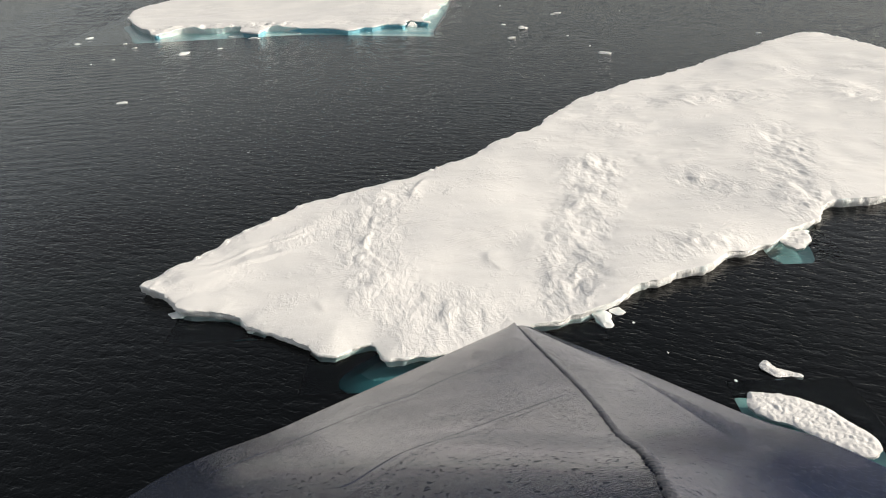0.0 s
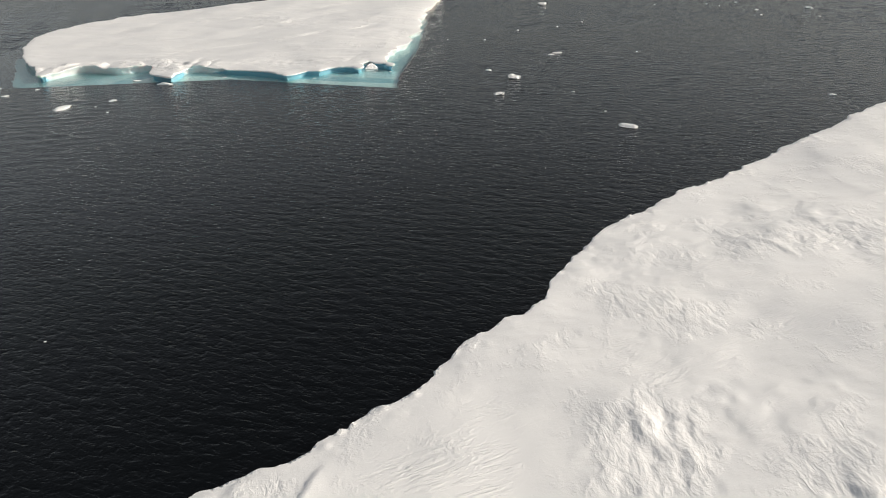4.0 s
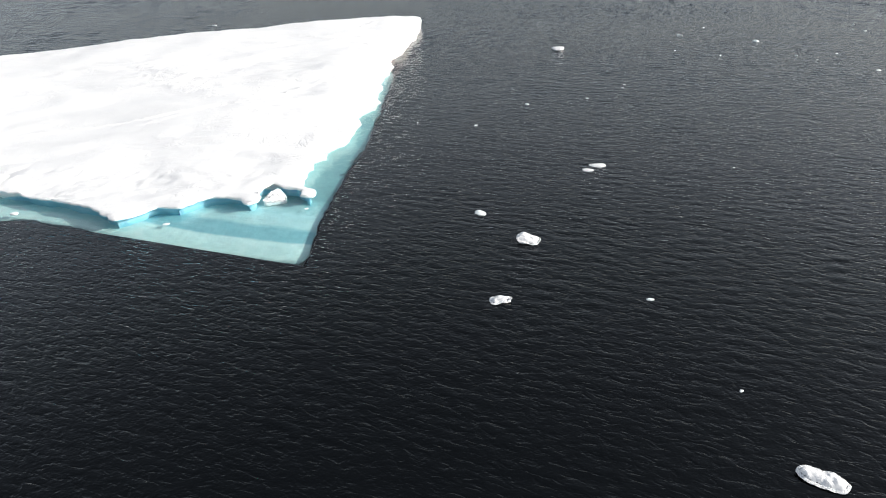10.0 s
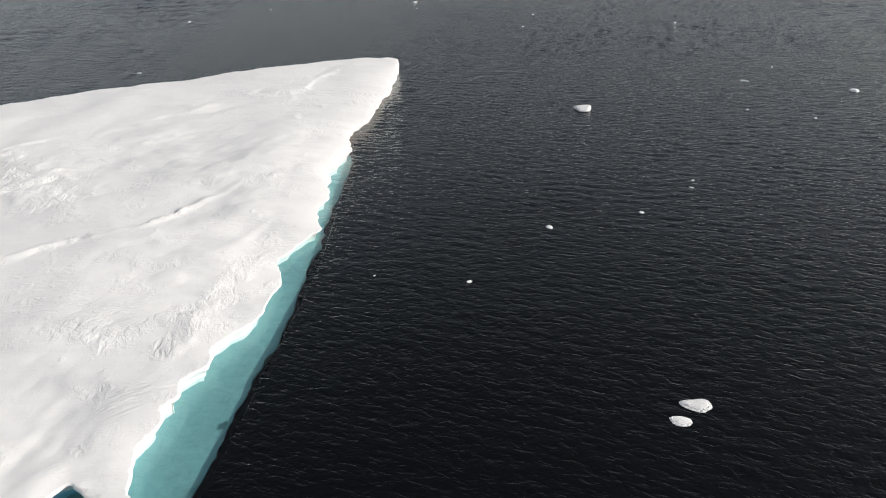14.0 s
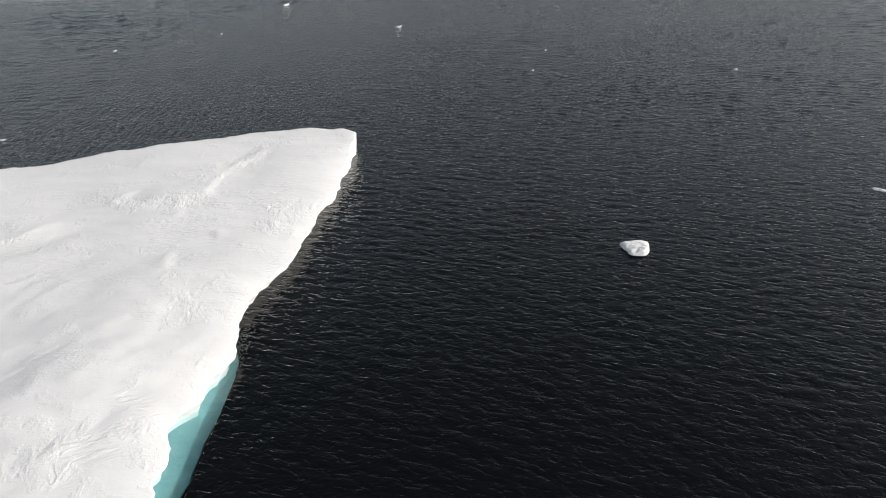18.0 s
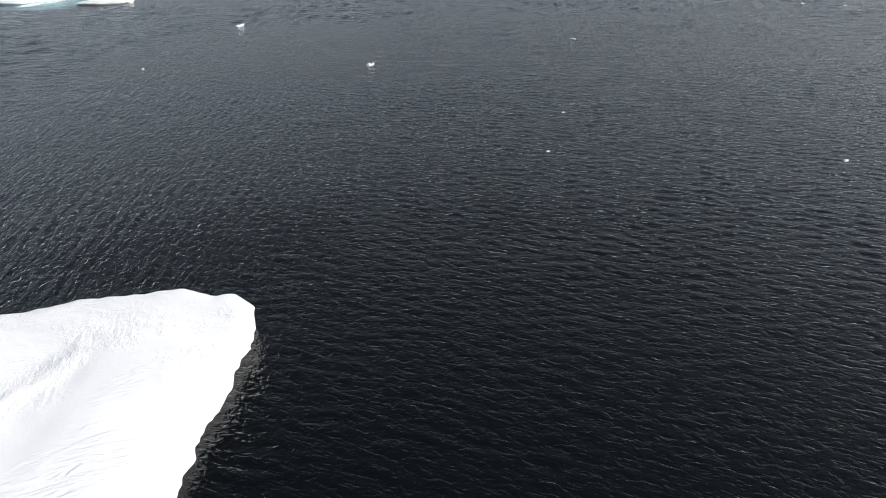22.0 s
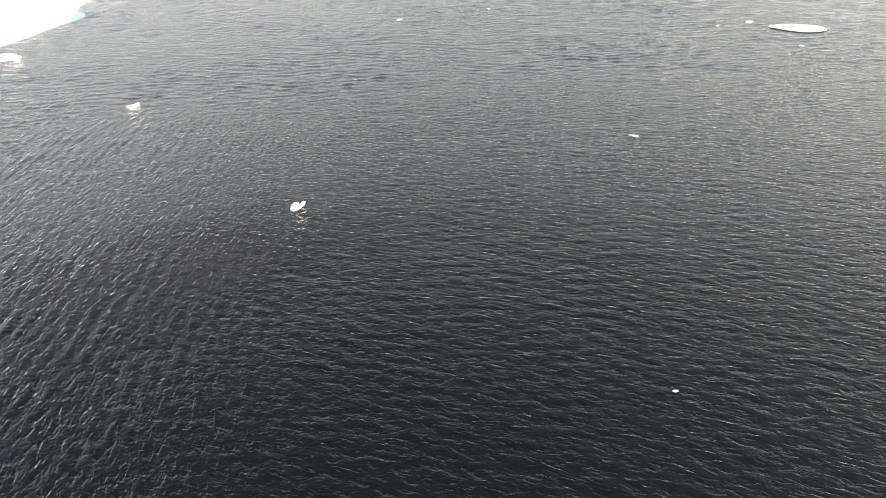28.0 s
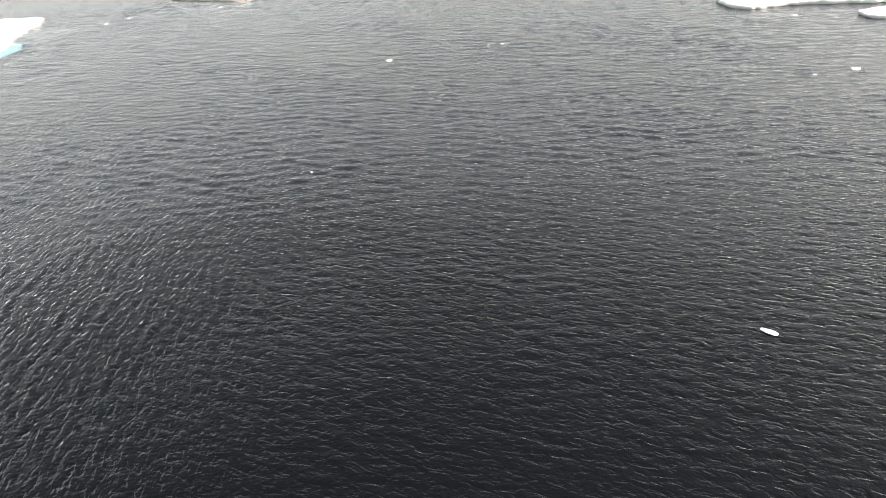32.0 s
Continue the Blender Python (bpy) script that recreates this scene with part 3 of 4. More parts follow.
floe("broad snow-covered ice floe with pressure ridges in dark water", FIRST[:22] + [(x, y + 0.35) for x, y in FIRST[22:]], 0.125, 0.35, 7, first_height, [
    ([(-12.4, 25.6), (-11.0, 24.6), (-9.8, 24.2), (-9.0, 24.6), (-10.0, 26.5)], 0.15, 0.3, 0.7, 1.0),
    ([(-5.6, 22.6), (-4.6, 21.7), (-3.4, 21.4), (-2.6, 21.3), (-0.6, 21.6), (0.4, 22.6), (0.0, 24.0), (-4.0, 24.5)], 0.15, 0.3, 0.5, 0.9),
    ([(2.2, 23.9), (3.2, 23.2), (4.4, 23.7), (5.0, 25.0), (3.5, 25.2)], 0.15, 0.25, 0.9, 1.2),
], rubble=[([(7.6, 41.0), (6.7, 36.0), (5.6, 32.0)], 1.2), ([(5.2, 31.0), (4.4, 27.5), (3.6, 25.3)], 1.2, 0.6), ([(-4.5, 37.5), (-5.1, 33.4), (-5.3, 31.0)], 1.2, 0.75), ([(-5.3, 31.0), (-4.2, 27.5)], 1.3, 0.5),
           ([(-3.4, 26.0), (-1.0, 24.2)], 1.6, 0.8), ([(20.6, 46.0), (18.4, 39.0)], 1.4, 0.75), ([(18.4, 39.0), (17.6, 33.4)], 1.6, 0.95), ([(12.4, 39.0), (14.6, 36.3)], 1.1, 0.85), ([(9.6, 29.6), (12.4, 30.0)], 0.9, 0.9),
           ([(15.2, 53.4), (21.7, 53.8)], 1.2, 0.6), ([(27.0, 62.0), (30.0, 52.0)], 1.6, 0.6), ([(8.5, 48.5), (11.0, 47.0)], 1.2, 0.6), ([(-9.5, 31.5), (-7.0, 34.5)], 0.9, 0.5)])

# ---- the tabular floe with the wide underwater ledge ----
SECOND = [(-49.0, 108.0), (-46.0, 103.5), (-43.0, 99.5), (-41.2, 96.8), (-38.3, 100.0), (-33.4, 98.8), (-30.5, 99.5), (-29.0, 95.5), (-26.5, 94.2), (-26.0, 98.0),
          (-22.0, 97.0), (-17.0, 94.8), (-14.7, 92.9), (-12.9, 94.6), (-11.8, 94.2), (-11.2, 94.9), (-10.4, 95.7), (-9.3, 95.8), (-8.5, 95.3), (-7.8, 94.7), (-7.3, 95.3), (-7.4, 95.9), (-7.2, 97.2), (-6.8, 97.5), (-6.2, 97.1),
          (-5.4, 96.8), (-5.15, 96.4), (-4.95, 95.6), (-4.35, 95.5), (-4.45, 96.4), (-5.3, 97.3), (-5.4, 98.9), (-5.2, 99.7), (-5.3, 100.7), (-4.8, 101.3), (-5.0, 102.2), (-4.4, 103.3), (-4.6, 104.4), (-3.6, 105.8), (-3.1, 109.6), (-3.6, 112.2), (-2.1, 115.0), (-2.5, 117.0), (-2.3, 119.4), (-2.7, 123.4), (-1.8, 126.7), (-2.2, 131.4),
          (-1.1, 135.2), (-0.5, 140.0), (0.1, 147.5), (0.4, 151.6), (0.3, 152.5), (-0.7, 153.2), (-1.6, 153.1), (-3.0, 153.7), (-4.4, 153.3), (-5.2, 153.5), (-7.5, 153.0), (-9.0, 152.3), (-12.0, 151.3), (-16.0, 150.2), (-17.0, 149.6), (-20.0, 148.6), (-23.5, 147.9), (-24.2, 147.4), (-27.0, 146.8),
          (-36.0, 141.8), (-45.0, 136.5), (-51.0, 130.0), (-53.5, 122.5), (-52.0, 114.0)]


def second_height(x, y, d):
    z = 0.55 + 0.42 * np.clip((y - 94) / 30, 0, 1) + 0.28 * fbm(x / 14, y / 14, 23, 2) + 0.16 * fbm(x / 5.5, y / 4.2, 26, 2) + 0.24 * np.clip((y - 120) / 30, 0, 1) + 0.07 * fbm(x / 3.0, y / 1.8, 28, 3)
    for line, wide, tall in (
        ([(-34.0, 106.0), (-20.1, 110.8), (-14.9, 113.4), (-11.4, 115.6), (-6.9, 122.0)], 0.45, 0.6), ([(-20.0, 109.0), (-16.0, 112.2)], 0.3, 0.16),
        ([(-24.8, 119.3), (-22.0, 122.8), (-20.0, 123.6)], 0.4, 0.2), ([(-13.8, 123.0), (-12.2, 125.4)], 0.3, 0.16), ([(-5.9, 113.0), (-4.6, 116.4)], 0.3, 0.18), ([(-4.6, 109.8), (-4.2, 112.5)], 0.25, 0.16),
        ([(-10.4, 104.7), (-8.4, 104.8)], 0.25, 0.2), ([(-6.7, 107.5), (-5.4, 104.0)], 0.25, 0.2), ([(-18.1, 107.2), (-15.3, 105.2), (-13.2, 105.8)], 0.35, 0.24), ([(-9.4, 98.8), (-9.0, 101.4)], 0.25, 0.16),
        ([(-12.3, 141.2), (-11.6, 142.9)], 0.25, 0.2), ([(-7.9, 139.2), (-8.2, 142.0)], 0.25, 0.22), ([(-7.6, 142.0), (-7.1, 145.0), (-6.7, 146.0)], 0.3, 0.24), ([(-5.1, 138.0), (-5.2, 136.6)], 0.25, 0.22),
        ([(-6.2, 133.4), (-6.6, 135.4)], 0.3, 0.24), ([(-7.7, 145.0), (-5.1, 150.0)], 0.3, 0.16), ([(-2.0, 138.8), (-1.2, 136.9)], 0.25, 0.14), ([(-2.4, 148.4), (-1.2, 146.4)], 0.25, 0.12),
        ([(-30.0, 126.0), (-24.0, 132.0)], 0.5, 0.2), ([(-40.0, 112.0), (-30.0, 116.0)], 0.5, 0.22), ([(-12.0, 96.8), (-9.5, 98.5)], 0.3, 0.16), ([(-20.0, 134.0), (-14.0, 139.0)], 0.4, 0.16),
    ):
        z += 0.36 * drift(x, y, line, wide, tall)
    for line, wide, tall, size in (
        ([(-42.0, 100.0), (-33.0, 100.8), (-25.0, 98.6)], 1.9, 0.5, 1.4),
        ([(-24.0, 99.5), (-14.0, 98.5), (-9.0, 98.5)], 1.6, 0.13, 0.7),
        ([(-6.2, 104.0), (-5.4, 110.0)], 0.9, 0.12, 0.6),
        ([(-26.0, 128.0), (-18.0, 120.0)], 2.5, 0.15, 0.9),
        ([(-8.0, 145.0), (-5.0, 150.0)], 1.2, 0.1, 0.7),
        ([(-2.6, 138.0), (-2.0, 141.0)], 0.7, 0.12, 0.5),
    ):
        far, _ = near_line(x, y, line)
        fade = np.exp(-((far / wide) ** 2))
        z += 0.6 * tall * fade * (0.35 + blocks(x / size + 0.2 * fbm(x, y, 5, 2), y / size, 62))
    z += 0.2 * np.clip(2.2 * fbm(x / 8.0, y / 8.0, 67, 2) + 0.1, 0, 1) * terraces(x, y, 71, 5.0, 2.2)
    brink = np.clip((x + 8) / 3, 0, 1) * np.clip((151 - y) / 5, 0, 1) * np.clip((y - 104) / 6, 0, 1)
    z *= 1 - 0.48 * brink * np.exp(-d / 2.6)
    return np.maximum(z, 0.24) * (0.93 + 0.07 * (1 - np.exp(-d / 0.3)))


LEDGE_FRONT = [(-29.7, 95.3), (-26.0, 95.3), (-23.7, 95.1), (-21.4, 95.1), (-18.7, 94.3), (-16.5, 93.3), (-14.6, 92.4), (-12.0, 91.3), (-9.6, 90.3), (-7.3, 89.6), (-5.1, 89.0), (-3.8, 88.8)]
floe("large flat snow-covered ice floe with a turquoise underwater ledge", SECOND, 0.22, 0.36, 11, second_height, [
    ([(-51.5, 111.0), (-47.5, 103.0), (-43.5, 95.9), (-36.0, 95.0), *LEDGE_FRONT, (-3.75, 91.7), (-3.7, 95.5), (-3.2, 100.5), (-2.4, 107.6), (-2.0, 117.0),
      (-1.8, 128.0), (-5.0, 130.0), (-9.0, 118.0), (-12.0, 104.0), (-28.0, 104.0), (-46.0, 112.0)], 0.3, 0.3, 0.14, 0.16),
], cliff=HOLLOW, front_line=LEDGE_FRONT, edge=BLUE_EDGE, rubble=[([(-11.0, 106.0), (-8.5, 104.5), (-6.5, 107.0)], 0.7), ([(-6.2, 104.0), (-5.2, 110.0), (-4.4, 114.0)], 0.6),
                           ([(-26.0, 128.0), (-18.0, 120.0)], 1.6), ([(-8.0, 145.0), (-5.0, 150.0)], 0.9), ([(-2.6, 138.0), (-1.6, 141.5)], 0.7), ([(-12.0, 142.0), (-8.0, 141.0)], 0.7), ([(-40.0, 101.0), (-26.0, 99.5)], 2.0)])


# ---- smaller floes ----
def plain_height(tall, seed, lump=0.25, size=2.0):
    def height(x, y, d):
        return tall * (0.75 + 0.5 * (1 - np.exp(-d / (0.4 + tall)))) + lump * tall * fbm(x / size, y / size, seed, 3)
    return height


def slab_height(tall, seed, lean, knob=0.3):
    def height(x, y, d):
        grow = 1 - np.exp(-d / 0.08)
        return tall * (0.55 + 0.35 * grow + lean[0] * (x - x.mean()) + lean[1] * (y - y.mean())).clip(0.25, 1.6) + 0.3 * tall * grow * blocks(x / knob, y / (0.85 * knob), seed) * 0.6 + 0.2 * tall * fbm(x / 0.15, y / 0.15, seed, 3)
    return height


floe("knobbly white ice slab with submerged rim", [(9.3, 19.6), (9.1, 18.5), (11.5, 16.4), (12.2, 16.6), (12.1, 17.6), (11.4, 18.6), (10.5, 19.2)], 0.045, 0.25, 21,
     slab_height(0.15, 5, (0.0, 0.0), 0.11), [([(9.0, 19.9), (8.9, 18.3), (11.6, 16.1), (12.7, 16.3), (12.4, 17.7), (10.5, 19.6)], 0.12, 0.15, 0.3, 0.2)], group="small floes")
floe("small lumpy ice floe awash on the sea", [(10.2, 20.85), (10.45, 21.15), (10.7, 20.75), (11.4, 20.45), (11.45, 20.25), (11.0, 20.4), (10.55, 20.35)], 0.04, 0.12, 22, slab_height(0.14, 6, (-0.4, 0.4), 0.2), group="small floes")
floe("low white ice foot awash beside a floe", [(14.7, 30.9), (14.75, 30.2), (15.2, 29.7), (15.7, 29.9), (16.1, 30.4), (16.3, 31.5), (15.2, 31.4)], 0.06, 0.3, 23, slab_height(0.16, 4, (0.2, 0.2), 0.5),
     [([(14.4, 30.9), (14.5, 29.9), (15.2, 29.3), (15.9, 29.5), (16.5, 30.3), (16.6, 31.6), (15.2, 31.7)], 0.12, 0.2, 0.4, 0.3)], group="small floes")
floe("low white ice cake floating flat", [(14.9, 136.1), (15.1, 135.0), (15.9, 134.9), (16.1, 136.0), (15.5, 136.2)], 0.07, 0.2, 24, slab_height(0.22, 7, (0.2, 0.3), 0.35), group="small floes")
floe("small lumpy white ice cake floating alone", [(13.85, 73.95), (14.1, 74.1), (14.4, 73.85), (14.75, 73.78), (15.0, 73.4), (14.75, 73.2), (14.35, 73.42), (14.0, 73.65)], 0.05, 0.15, 25, slab_height(0.2, 8, (0.3, 0.5), 0.5), [([(13.7, 73.95), (14.1, 74.25), (14.8, 73.95), (15.15, 73.35), (14.8, 73.0), (14.3, 73.2), (13.85, 73.5)], 0.06, 0.1, -0.05, 0.08)], group="small floes")
floe("smooth white ice hump floating alone", [(47.0, 245.6), (48.2, 246.4), (49.9, 245.8), (51.4, 244.2), (51.0, 242.0), (49.4, 241.8), (47.7, 243.4)], 0.2, 0.2, 26, plain_height(0.17, 9, 0.2, 2.0), group="small floes")
floe("flat narrow snow-covered ice floe", [(-52.0, 249.0), (-48.0, 247.8), (-44.5, 248.6), (-43.3, 250.3), (-46.0, 252.3), (-50.0, 252.2)], 0.2, 0.4, 27, plain_height(0.45, 10), group="small floes")
floe("distant snow-covered ice floe with a blue edge", [(-54.6, 264.5), (-54.2, 268.5), (-54.8, 276.0), (-55.6, 284.0), (-54.4, 286.5), (-58.0, 296.0), (-60.2, 302.5), (-61.8, 310.0), (-64.8, 319.0), (-71.0, 320.5),
     (-95.0, 322.0), (-100.0, 290.0), (-82.0, 262.0), (-64.0, 251.0), (-58.0, 258.0)], 0.4, 0.4, 28, plain_height(0.42, 11, 0.3, 6.0),
     [([(-53.0, 263.0), (-52.6, 270.0), (-54.0, 285.0), (-60.0, 300.0), (-90.0, 290.0), (-80.0, 259.0), (-63.5, 249.5), (-57.5, 257.0)], 0.6, 0.5, 0.5, 0.5)])
floe("far snow-covered ice floe on grey water", [(48.8, 295.0), (47.4, 287.6), (49.5, 284.2), (56.9, 285.8), (66.4, 283.2), (80.0, 285.0), (86.0, 298.0), (62.0, 306.0)], 0.4, 0.6, 29, plain_height(0.7, 12, 0.3, 4.0))
floe("far small snow-covered ice floe", [(59.5, 276.5), (59.2, 273.3), (61.0, 272.0), (68.0, 271.0), (71.0, 276.0), (64.0, 278.5)], 0.25, 0.4, 30, plain_height(0.5, 13), group="small floes")
floe("far flat ice floe in the haze", [(-48.0, 338.5), (-40.0, 333.0), (-32.5, 329.7), (-28.5, 335.0), (-38.0, 344.0)], 0.3, 0.5, 31, plain_height(0.5, 14), group="small floes")


def shard(label, at, outline, tall, seed, foot=0.0, size=0.85):
    """A flat broken piece, with a shape of its own."""
    shape = [(at[0] + size * x, at[1] + size * y) for x, y in outline]
    low = [([(at[0] + x * 1.27 * size, at[1] + y * 1.27 * size - foot) for x, y in outline], 0.06, 0.05, -0.05, 0.08)] if foot else []
    floe(label, shape, 0.05, 0.2, seed, slab_height(tall * 0.8, seed, (0.5 if seed % 2 else -0.4, 0.5)), low, "ice piece", "ice_piece", "drifting ice")


shard("thin white ice plate with a straight edge", (12.9, 100.3), [(-0.58, 0.28), (0.0, 0.2), (0.45, 0.24), (0.58, -0.12), (0.15, -0.22), (-0.2, -0.1), (-0.38, 0.1)], 0.11, 41, size=0.68)
shard("narrow grey ice sliver awash", (12.2, 99.6), [(-0.42, 0.2), (0.0, 0.12), (0.35, -0.05), (0.3, -0.22), (-0.05, -0.2)], 0.07, 42, size=0.5)
shard("forked white ice piece like a heart", (0.54, 199.4), [(-0.22, 0.56), (0.02, 0.05), (0.34, 0.58), (0.14, -0.2), (-0.14, -0.55), (-0.18, -0.3), (-0.32, -0.25)], 0.2, 43)
shard("pointed white wedge of ice", (-18.95, 224.2), [(-0.38, -0.35), (-0.05, -0.4), (0.25, 0.1), (0.45, 0.8), (0.05, 0.25)], 0.34, 44)
shard("long rounded bar of white ice", (22.3, 209.3), [(-0.3, 0.22), (-0.18, 0.34), (0.28, -0.12), (0.26, -0.3), (-0.18, -0.06)], 0.18, 45)
shard("ice piece with a tilted peak and green foot", (7.5, 90.0), [(-0.45, 0.2), (-0.2, 0.5), (0.4, 0.2), (0.5, -0.1), (0.15, -0.4), (-0.4, -0.2)], 0.34, 46, 0.15, 1.15)
shard("blunt white ice piece with a green foot", (5.64, 84.3), [(-0.35, 0.2), (0.0, 0.25), (0.4, 0.0), (0.15, -0.2), (-0.3, -0.2)], 0.25, 47, 0.12, 1.05)
shard("white ice block leaning in the bay of a floe", (-6.6, 96.1), [(-0.6, -0.5), (-0.45, 0.3), (0.0, 0.9), (0.3, 0.6), (0.6, -0.1), (0.1, -0.3)], 0.6, 48)


# ---- drifting pieces ----
def chunk_mesh(seed):
    """A worn, angular lump, its foot under water."""
    rng = np.random.default_rng(seed)
    bm = bmesh.new()
    bmesh.ops.create_icosphere(bm, subdivisions=3, radius=0.5)
    cuts = rng.normal(size=(7, 3))
    cuts[:, 2] = np.abs(cuts[:, 2]) * 0.8
    cuts /= np.linalg.norm(cuts, axis=1)[:, None]
    depth = rng.uniform(0.24, 0.42, 7)
    stretch = Vector((1.0, rng.uniform(0.55, 0.9), rng.uniform(0.45, 0.7)))
    for v in bm.verts:
        p = np.array(v.co)
        for c, d in zip(cuts, depth):
            over = p @ c - d
            if over > 0:
                p = p - c * over * 0.9
        p = p * (1 + 0.28 * noise.noise(Vector(p * 3.1 + seed)) + 0.14 * noise.noise(Vector(p * 8 - seed)))
        v.co = Vector((p[0] * stretch[0], p[1] * stretch[1], p[2] * stretch[2] + 0.02))
    me = bpy.data.meshes.new("ice_piece")
    bm.to_mesh(me)
    bm.free()
    me.materials.append(CHUNK)
    return me


LUMPS = [chunk_mesh(k) for k in range(12)]


def scatter(rows):
    for x, y, size in rows:
        ob = new("ice_piece", LUMPS[random.randrange(len(LUMPS))])
        ob.matrix_basis = Matrix.LocRotScale((x, y, 0.0), Euler((0, 0, random.uniform(0, 6.28))), (size * 1.1, size * 1.1, size * random.uniform(0.22, 0.42)))
        words = "large" if size > 0.9 else "small" if size > 0.35 else "tiny"
        tagged(ob, words + " white lump of drifting sea ice on dark water", "ice piece", "drifting ice")


scatter([(9.1, 20.2, 0.14), (-15.6, 47.7, 0.13), (-31.6, 63.5, 1.05), (7.4, 65.8, 0.09), (13.6, 77.9, 0.2), (32.2, 80.0, 0.64), (-43.2, 81.9, 0.46), (-28.5, 83.5, 0.3),
         (-41.5, 84.1, 0.59), (12.0, 84.1, 0.42), (-33.5, 85.4, 1.9), (-30.5, 85.6, 0.3), (-29.7, 87.5, 0.8), (-41.8, 91.0, 0.76), (-39.8, 93.2, 0.52),
         (-44.4, 94.2, 0.79), (5.15, 93.6, 1.0), (-51.8, 96.2, 1.22), (21.1, 99.3, 0.2), (-52.2, 100.4, 1.13)])
scatter([(5.6, 109.5, 0.3), (1.2, 110.5, 0.14), (47.6, 115.5, 0.62), (15.1, 116.0, 0.3), (10.0, 114.7, 0.55), (41.6, 118.3, 0.26), (19.1, 120.1, 0.24),
         (18.7, 119.0, 0.28), (49.2, 122.0, 1.4), (42.6, 122.5, 0.66), (39.3, 127.2, 0.35), (38.2, 129.4, 0.35), (42.4, 129.7, 0.3), (31.1, 130.4, 0.22), (27.4, 133.3, 0.2), (34.8, 134.1, 0.2),
         (37.1, 136.6, 1.17), (51.0, 140.6, 0.54), (30.3, 141.4, 0.75), (51.7, 144.6, 0.42), (34.4, 145.7, 0.22), (-28.0, 158.0, 0.5)])
scatter([(32.8, 169.6, 0.5), (14.8, 172.8, 0.24), (17.1, 181.5, 0.24), (-33.4, 192.3, 0.67), (-22.8, 200.7, 0.32), (60.9, 226.0, 0.42), (56.7, 228.9, 0.52), (0.6, 230.4, 0.45), (45.6, 235.2, 0.49), (62.4, 235.2, 0.46), (41.7, 248.5, 0.3), (45.8, 249.7, 1.0), (2.9, 265.1, 0.81), (14.2, 270.5, 0.26),
         (15.8, 270.7, 0.6), (52.6, 278.1, 0.84), (-48.3, 308.2, 0.76), (-46.7, 313.6, 0.59), (-32.8, 321.4, 0.62)])
scatter([(5.3, 24.6, 1.3), (5.9, 25.0, 0.7), (15.6, 31.9, 0.7), (16.3, 31.6, 0.6), (15.0, 31.5, 0.5), (-13.0, 26.0, 0.9), (-9.3, 24.5, 0.4), (7.2, 22.0, 0.12), (6.4, 24.1, 0.15),
         (-30.6, 95.4, 0.8), (-21.5, 95.2, 0.5), (-12.0, 93.2, 0.4), (-4.6, 94.8, 0.3), (-27.0, 93.4, 1.6)])


# ---- the ship's bow ----
def smooth_rows(rows, steps):
    """Glides through rows of places."""
    p = np.array(rows, float)
    q = np.concatenate([2 * p[:1] - p[1:2], p, 2 * p[-1:] - p[-2:-1]])
    out = []
    for k in range(len(p) - 1):
        a, b, c, d = q[k : k + 4]
        for u in np.arange(steps) / steps:
            out.append(0.5 * (2 * b + (c - a) * u + (2 * a - 5 * b + 4 * c - d) * u**2 + (3 * b - a - 3 * c + d) * u**3))
    return np.array(out + [p[-1]])


# Stations from the foremost point aft: port shoulder, stem, starboard knuckle, starboard shoulder.
STATIONS = [
    [(0.90, 14.67, 6.3), (1.00, 14.19, 6.6), (1.20, 14.18, 6.6), (1.35, 14.59, 6.3)],
    [(-0.15, 12.93, 7.0), (1.17, 11.41, 8.0), (1.72, 11.89, 7.7), (1.90, 12.52, 7.3)],
    [(-1.54, 10.79, 7.8), (1.41, 7.78, 9.8), (2.36, 9.13, 9.0), (2.87, 10.24, 8.2)],
    [(-3.08, 8.55, 8.6), (1.28, 5.11, 11.4), (2.54, 6.04, 10.6), (3.80, 7.78, 9.2)],
    [(-4.32, 6.21, 9.6), (0.96, 2.62, 13.2), (2.23, 3.52, 12.2), (4.50, 5.96, 10.0)],
    [(-6.00, 1.50, 10.6), (0.60, -1.00, 14.4), (2.60, -0.50, 13.6), (6.80, 1.50, 10.8)],
    [(-7.50, -6.00, 11.0), (0.40, -6.00, 14.6), (2.80, -6.00, 14.0), (8.30, -6.00, 11.2)],
]


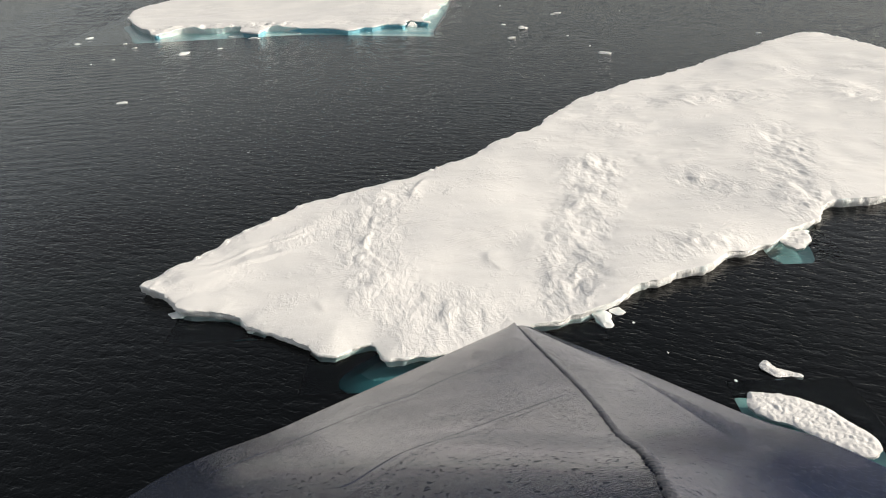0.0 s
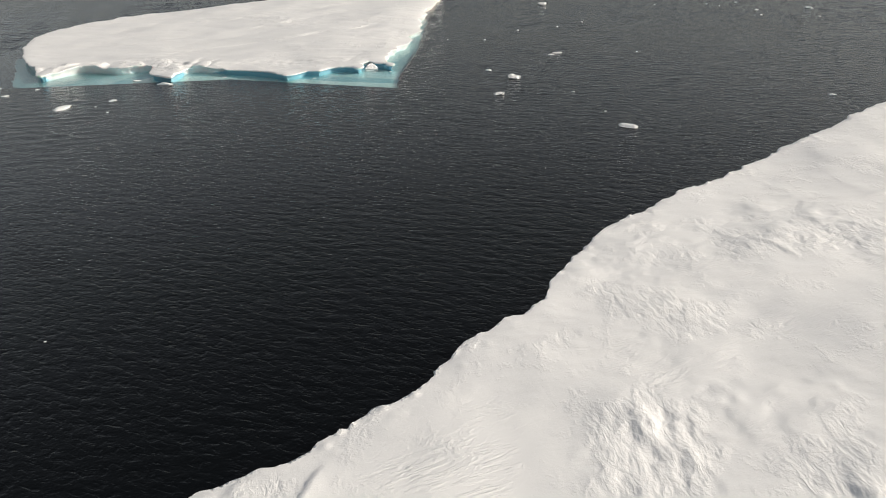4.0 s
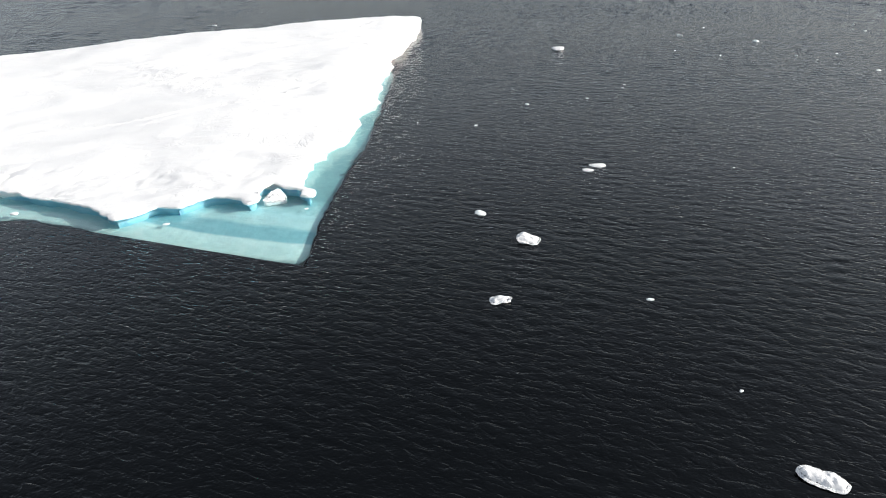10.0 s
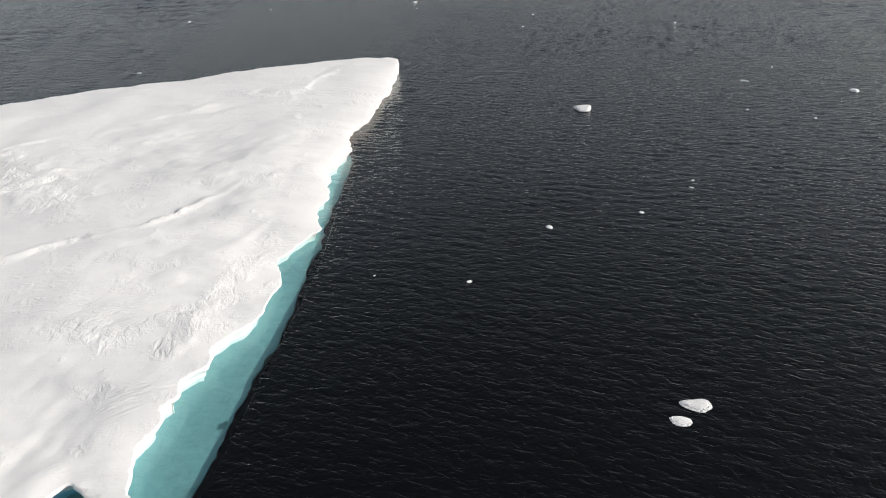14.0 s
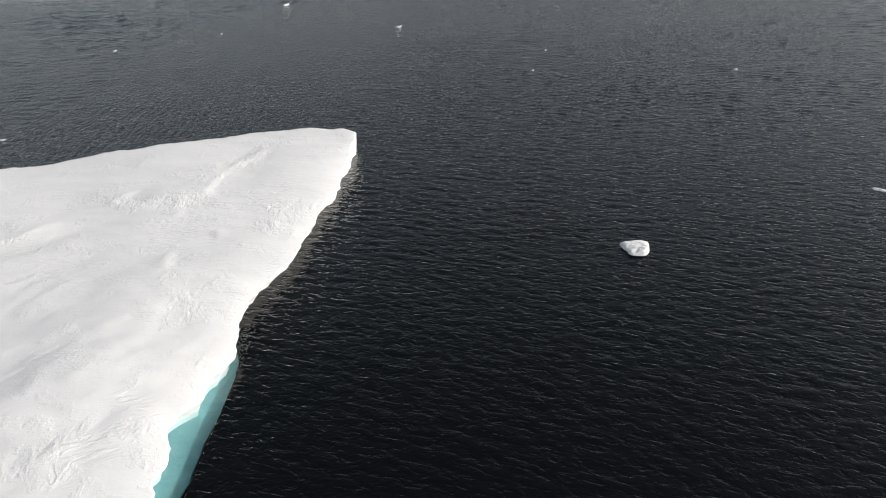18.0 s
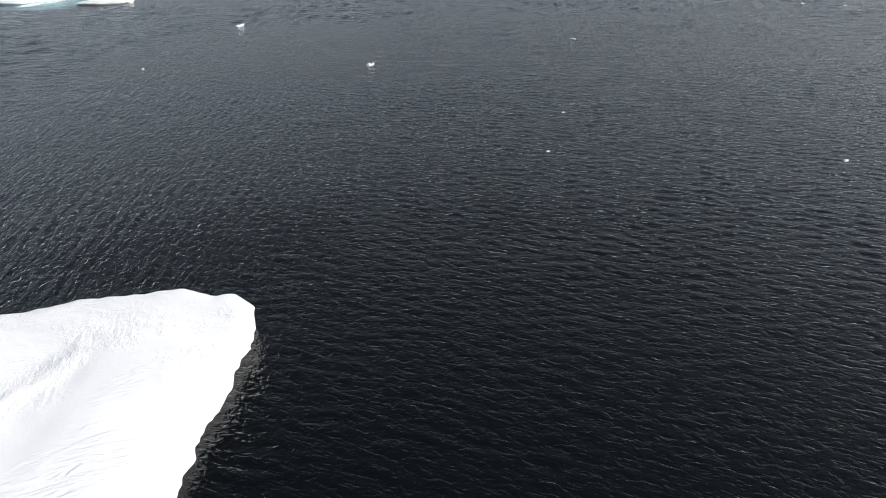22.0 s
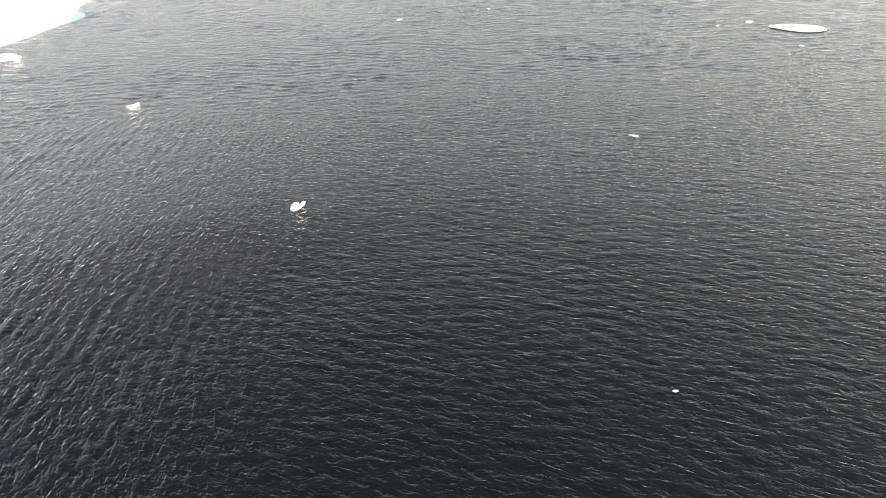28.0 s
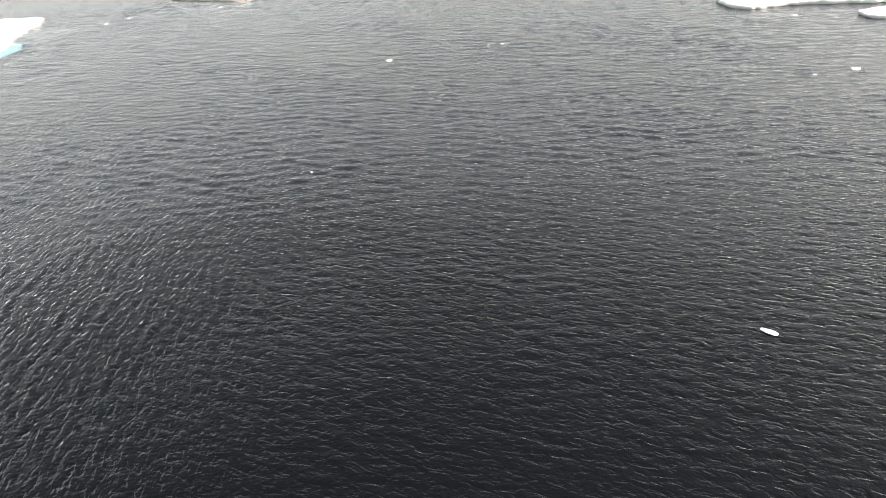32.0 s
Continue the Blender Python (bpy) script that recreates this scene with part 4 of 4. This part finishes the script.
def build_bow():
    ship = thing("ship_bow", "navy blue ship bow with a welded stem seam, wet and spotted", "ship")
    rails = smooth_rows(STATIONS, 8)
    port, stem, knuckle, star = (rails[:, k] for k in range(4))

    def skin(name, a, b, bulge, label):
        n = 24
        rows = []
        for u in np.arange(n + 1) / n:
            r = a * (1 - u) + b * u
            r[:, 2] += bulge * math.sin(math.pi * u)
            rows.append(r)
        w = len(a)
        faces = [(j * w + k, j * w + k + 1, (j + 1) * w + k + 1, (j + 1) * w + k) for j in range(n) for k in range(w - 1)]
        return part(name, mesh_of(name, np.concatenate(rows), faces), HULL, ship, label)

    def side(name, top, inward):
        foot = top.copy()
        foot[:, 0] += inward
        foot[:, 1] -= 1.2
        mid = 0.5 * (top + foot)
        mid[:, 2], foot[:, 2] = top[:, 2] * 0.5, -1.5
        w = len(top)
        faces = [(j * w + k, j * w + k + 1, (j + 1) * w + k + 1, (j + 1) * w + k) for j in range(2) for k in range(w - 1)]
        return part(name, mesh_of(name, np.concatenate([top, mid, foot]), faces), HULL, ship)

    skin("port_plating", stem, port, 0.10, "glossy navy paint reflecting the ice")
    skin("stem_strip", stem, knuckle, 0.02, "narrow navy strip beside the stem")
    skin("starboard_plating", knuckle, star, -0.09, "glossy navy paint with pale droplets")
    side("port_side", port, 0.5)
    side("starboard_side", star, -0.5)
    front = [port[0], stem[0], knuckle[0], star[0]]
    low = [(x, y - 1.2, -1.5) for x, y, _ in front]
    part("stem_face", mesh_of("stem_face", front + low, [(k, k + 1, k + 5, k + 4) for k in range(3)]), HULL, ship)
    aft = [(-7.5, -6.0, 11.0), (0.4, -6.0, 14.6), (2.8, -6.0, 14.0), (8.3, -6.0, 11.2), (7.8, -7.2, -1.5), (-7.0, -7.2, -1.5)]
    part("bulkhead", mesh_of("bulkhead", aft, [(0, 1, 2, 3, 4, 5)]), HULL, ship, smooth=False)

    def bead(name, line, radius, label, rough=0.3, material=WELD):
        n, verts = 8, []
        for k, p in enumerate(line):
            swell_ = radius * (1 + rough * random.uniform(-1, 1))
            p = np.array(p) + np.array((rough * 0.5 * radius * random.uniform(-1, 1), 0, 0))
            for j in range(n):
                a = 2 * math.pi * j / n
                verts.append((p[0] + swell_ * math.cos(a), p[1], p[2] + 0.35 * swell_ * math.sin(a)))
        faces = [(k * n + j, k * n + (j + 1) % n, (k + 1) * n + (j + 1) % n, (k + 1) * n + j) for k in range(len(line) - 1) for j in range(n)]
        part(name, mesh_of(name, verts, faces), material, ship, label)

    bead("stem_weld", smooth_rows(stem, 18), 0.036, "rough dark weld bead along the stem", 0.4)
    seams = ([(8, 0), (12, 0.34), (14, 0.5), (17, 0.62), (20, 0.66), (22, 0.72), (28, 0.72), (31, 0.78)], [(18, 0.08), (22, 0.22), (26, 0.3), (30, 0.34), (32, 0.38), (32, 0.44)])
    for seam in seams:
        line = [stem[k] * (1 - u) + port[k] * u + np.array((0, 0, 0.035 + 0.10 * math.sin(math.pi * u))) for k, u in seam]
        bead("plate_seam", smooth_rows(line, 10), 0.009, "thin raised plate seam", 0.1, HULL)
    k = 7
    bead("plate_seam", np.linspace(stem[k], knuckle[k], 6) + np.array((0, 0, 0.008)), 0.01, "dark butt seam across the strip", 0.1)


build_bow()
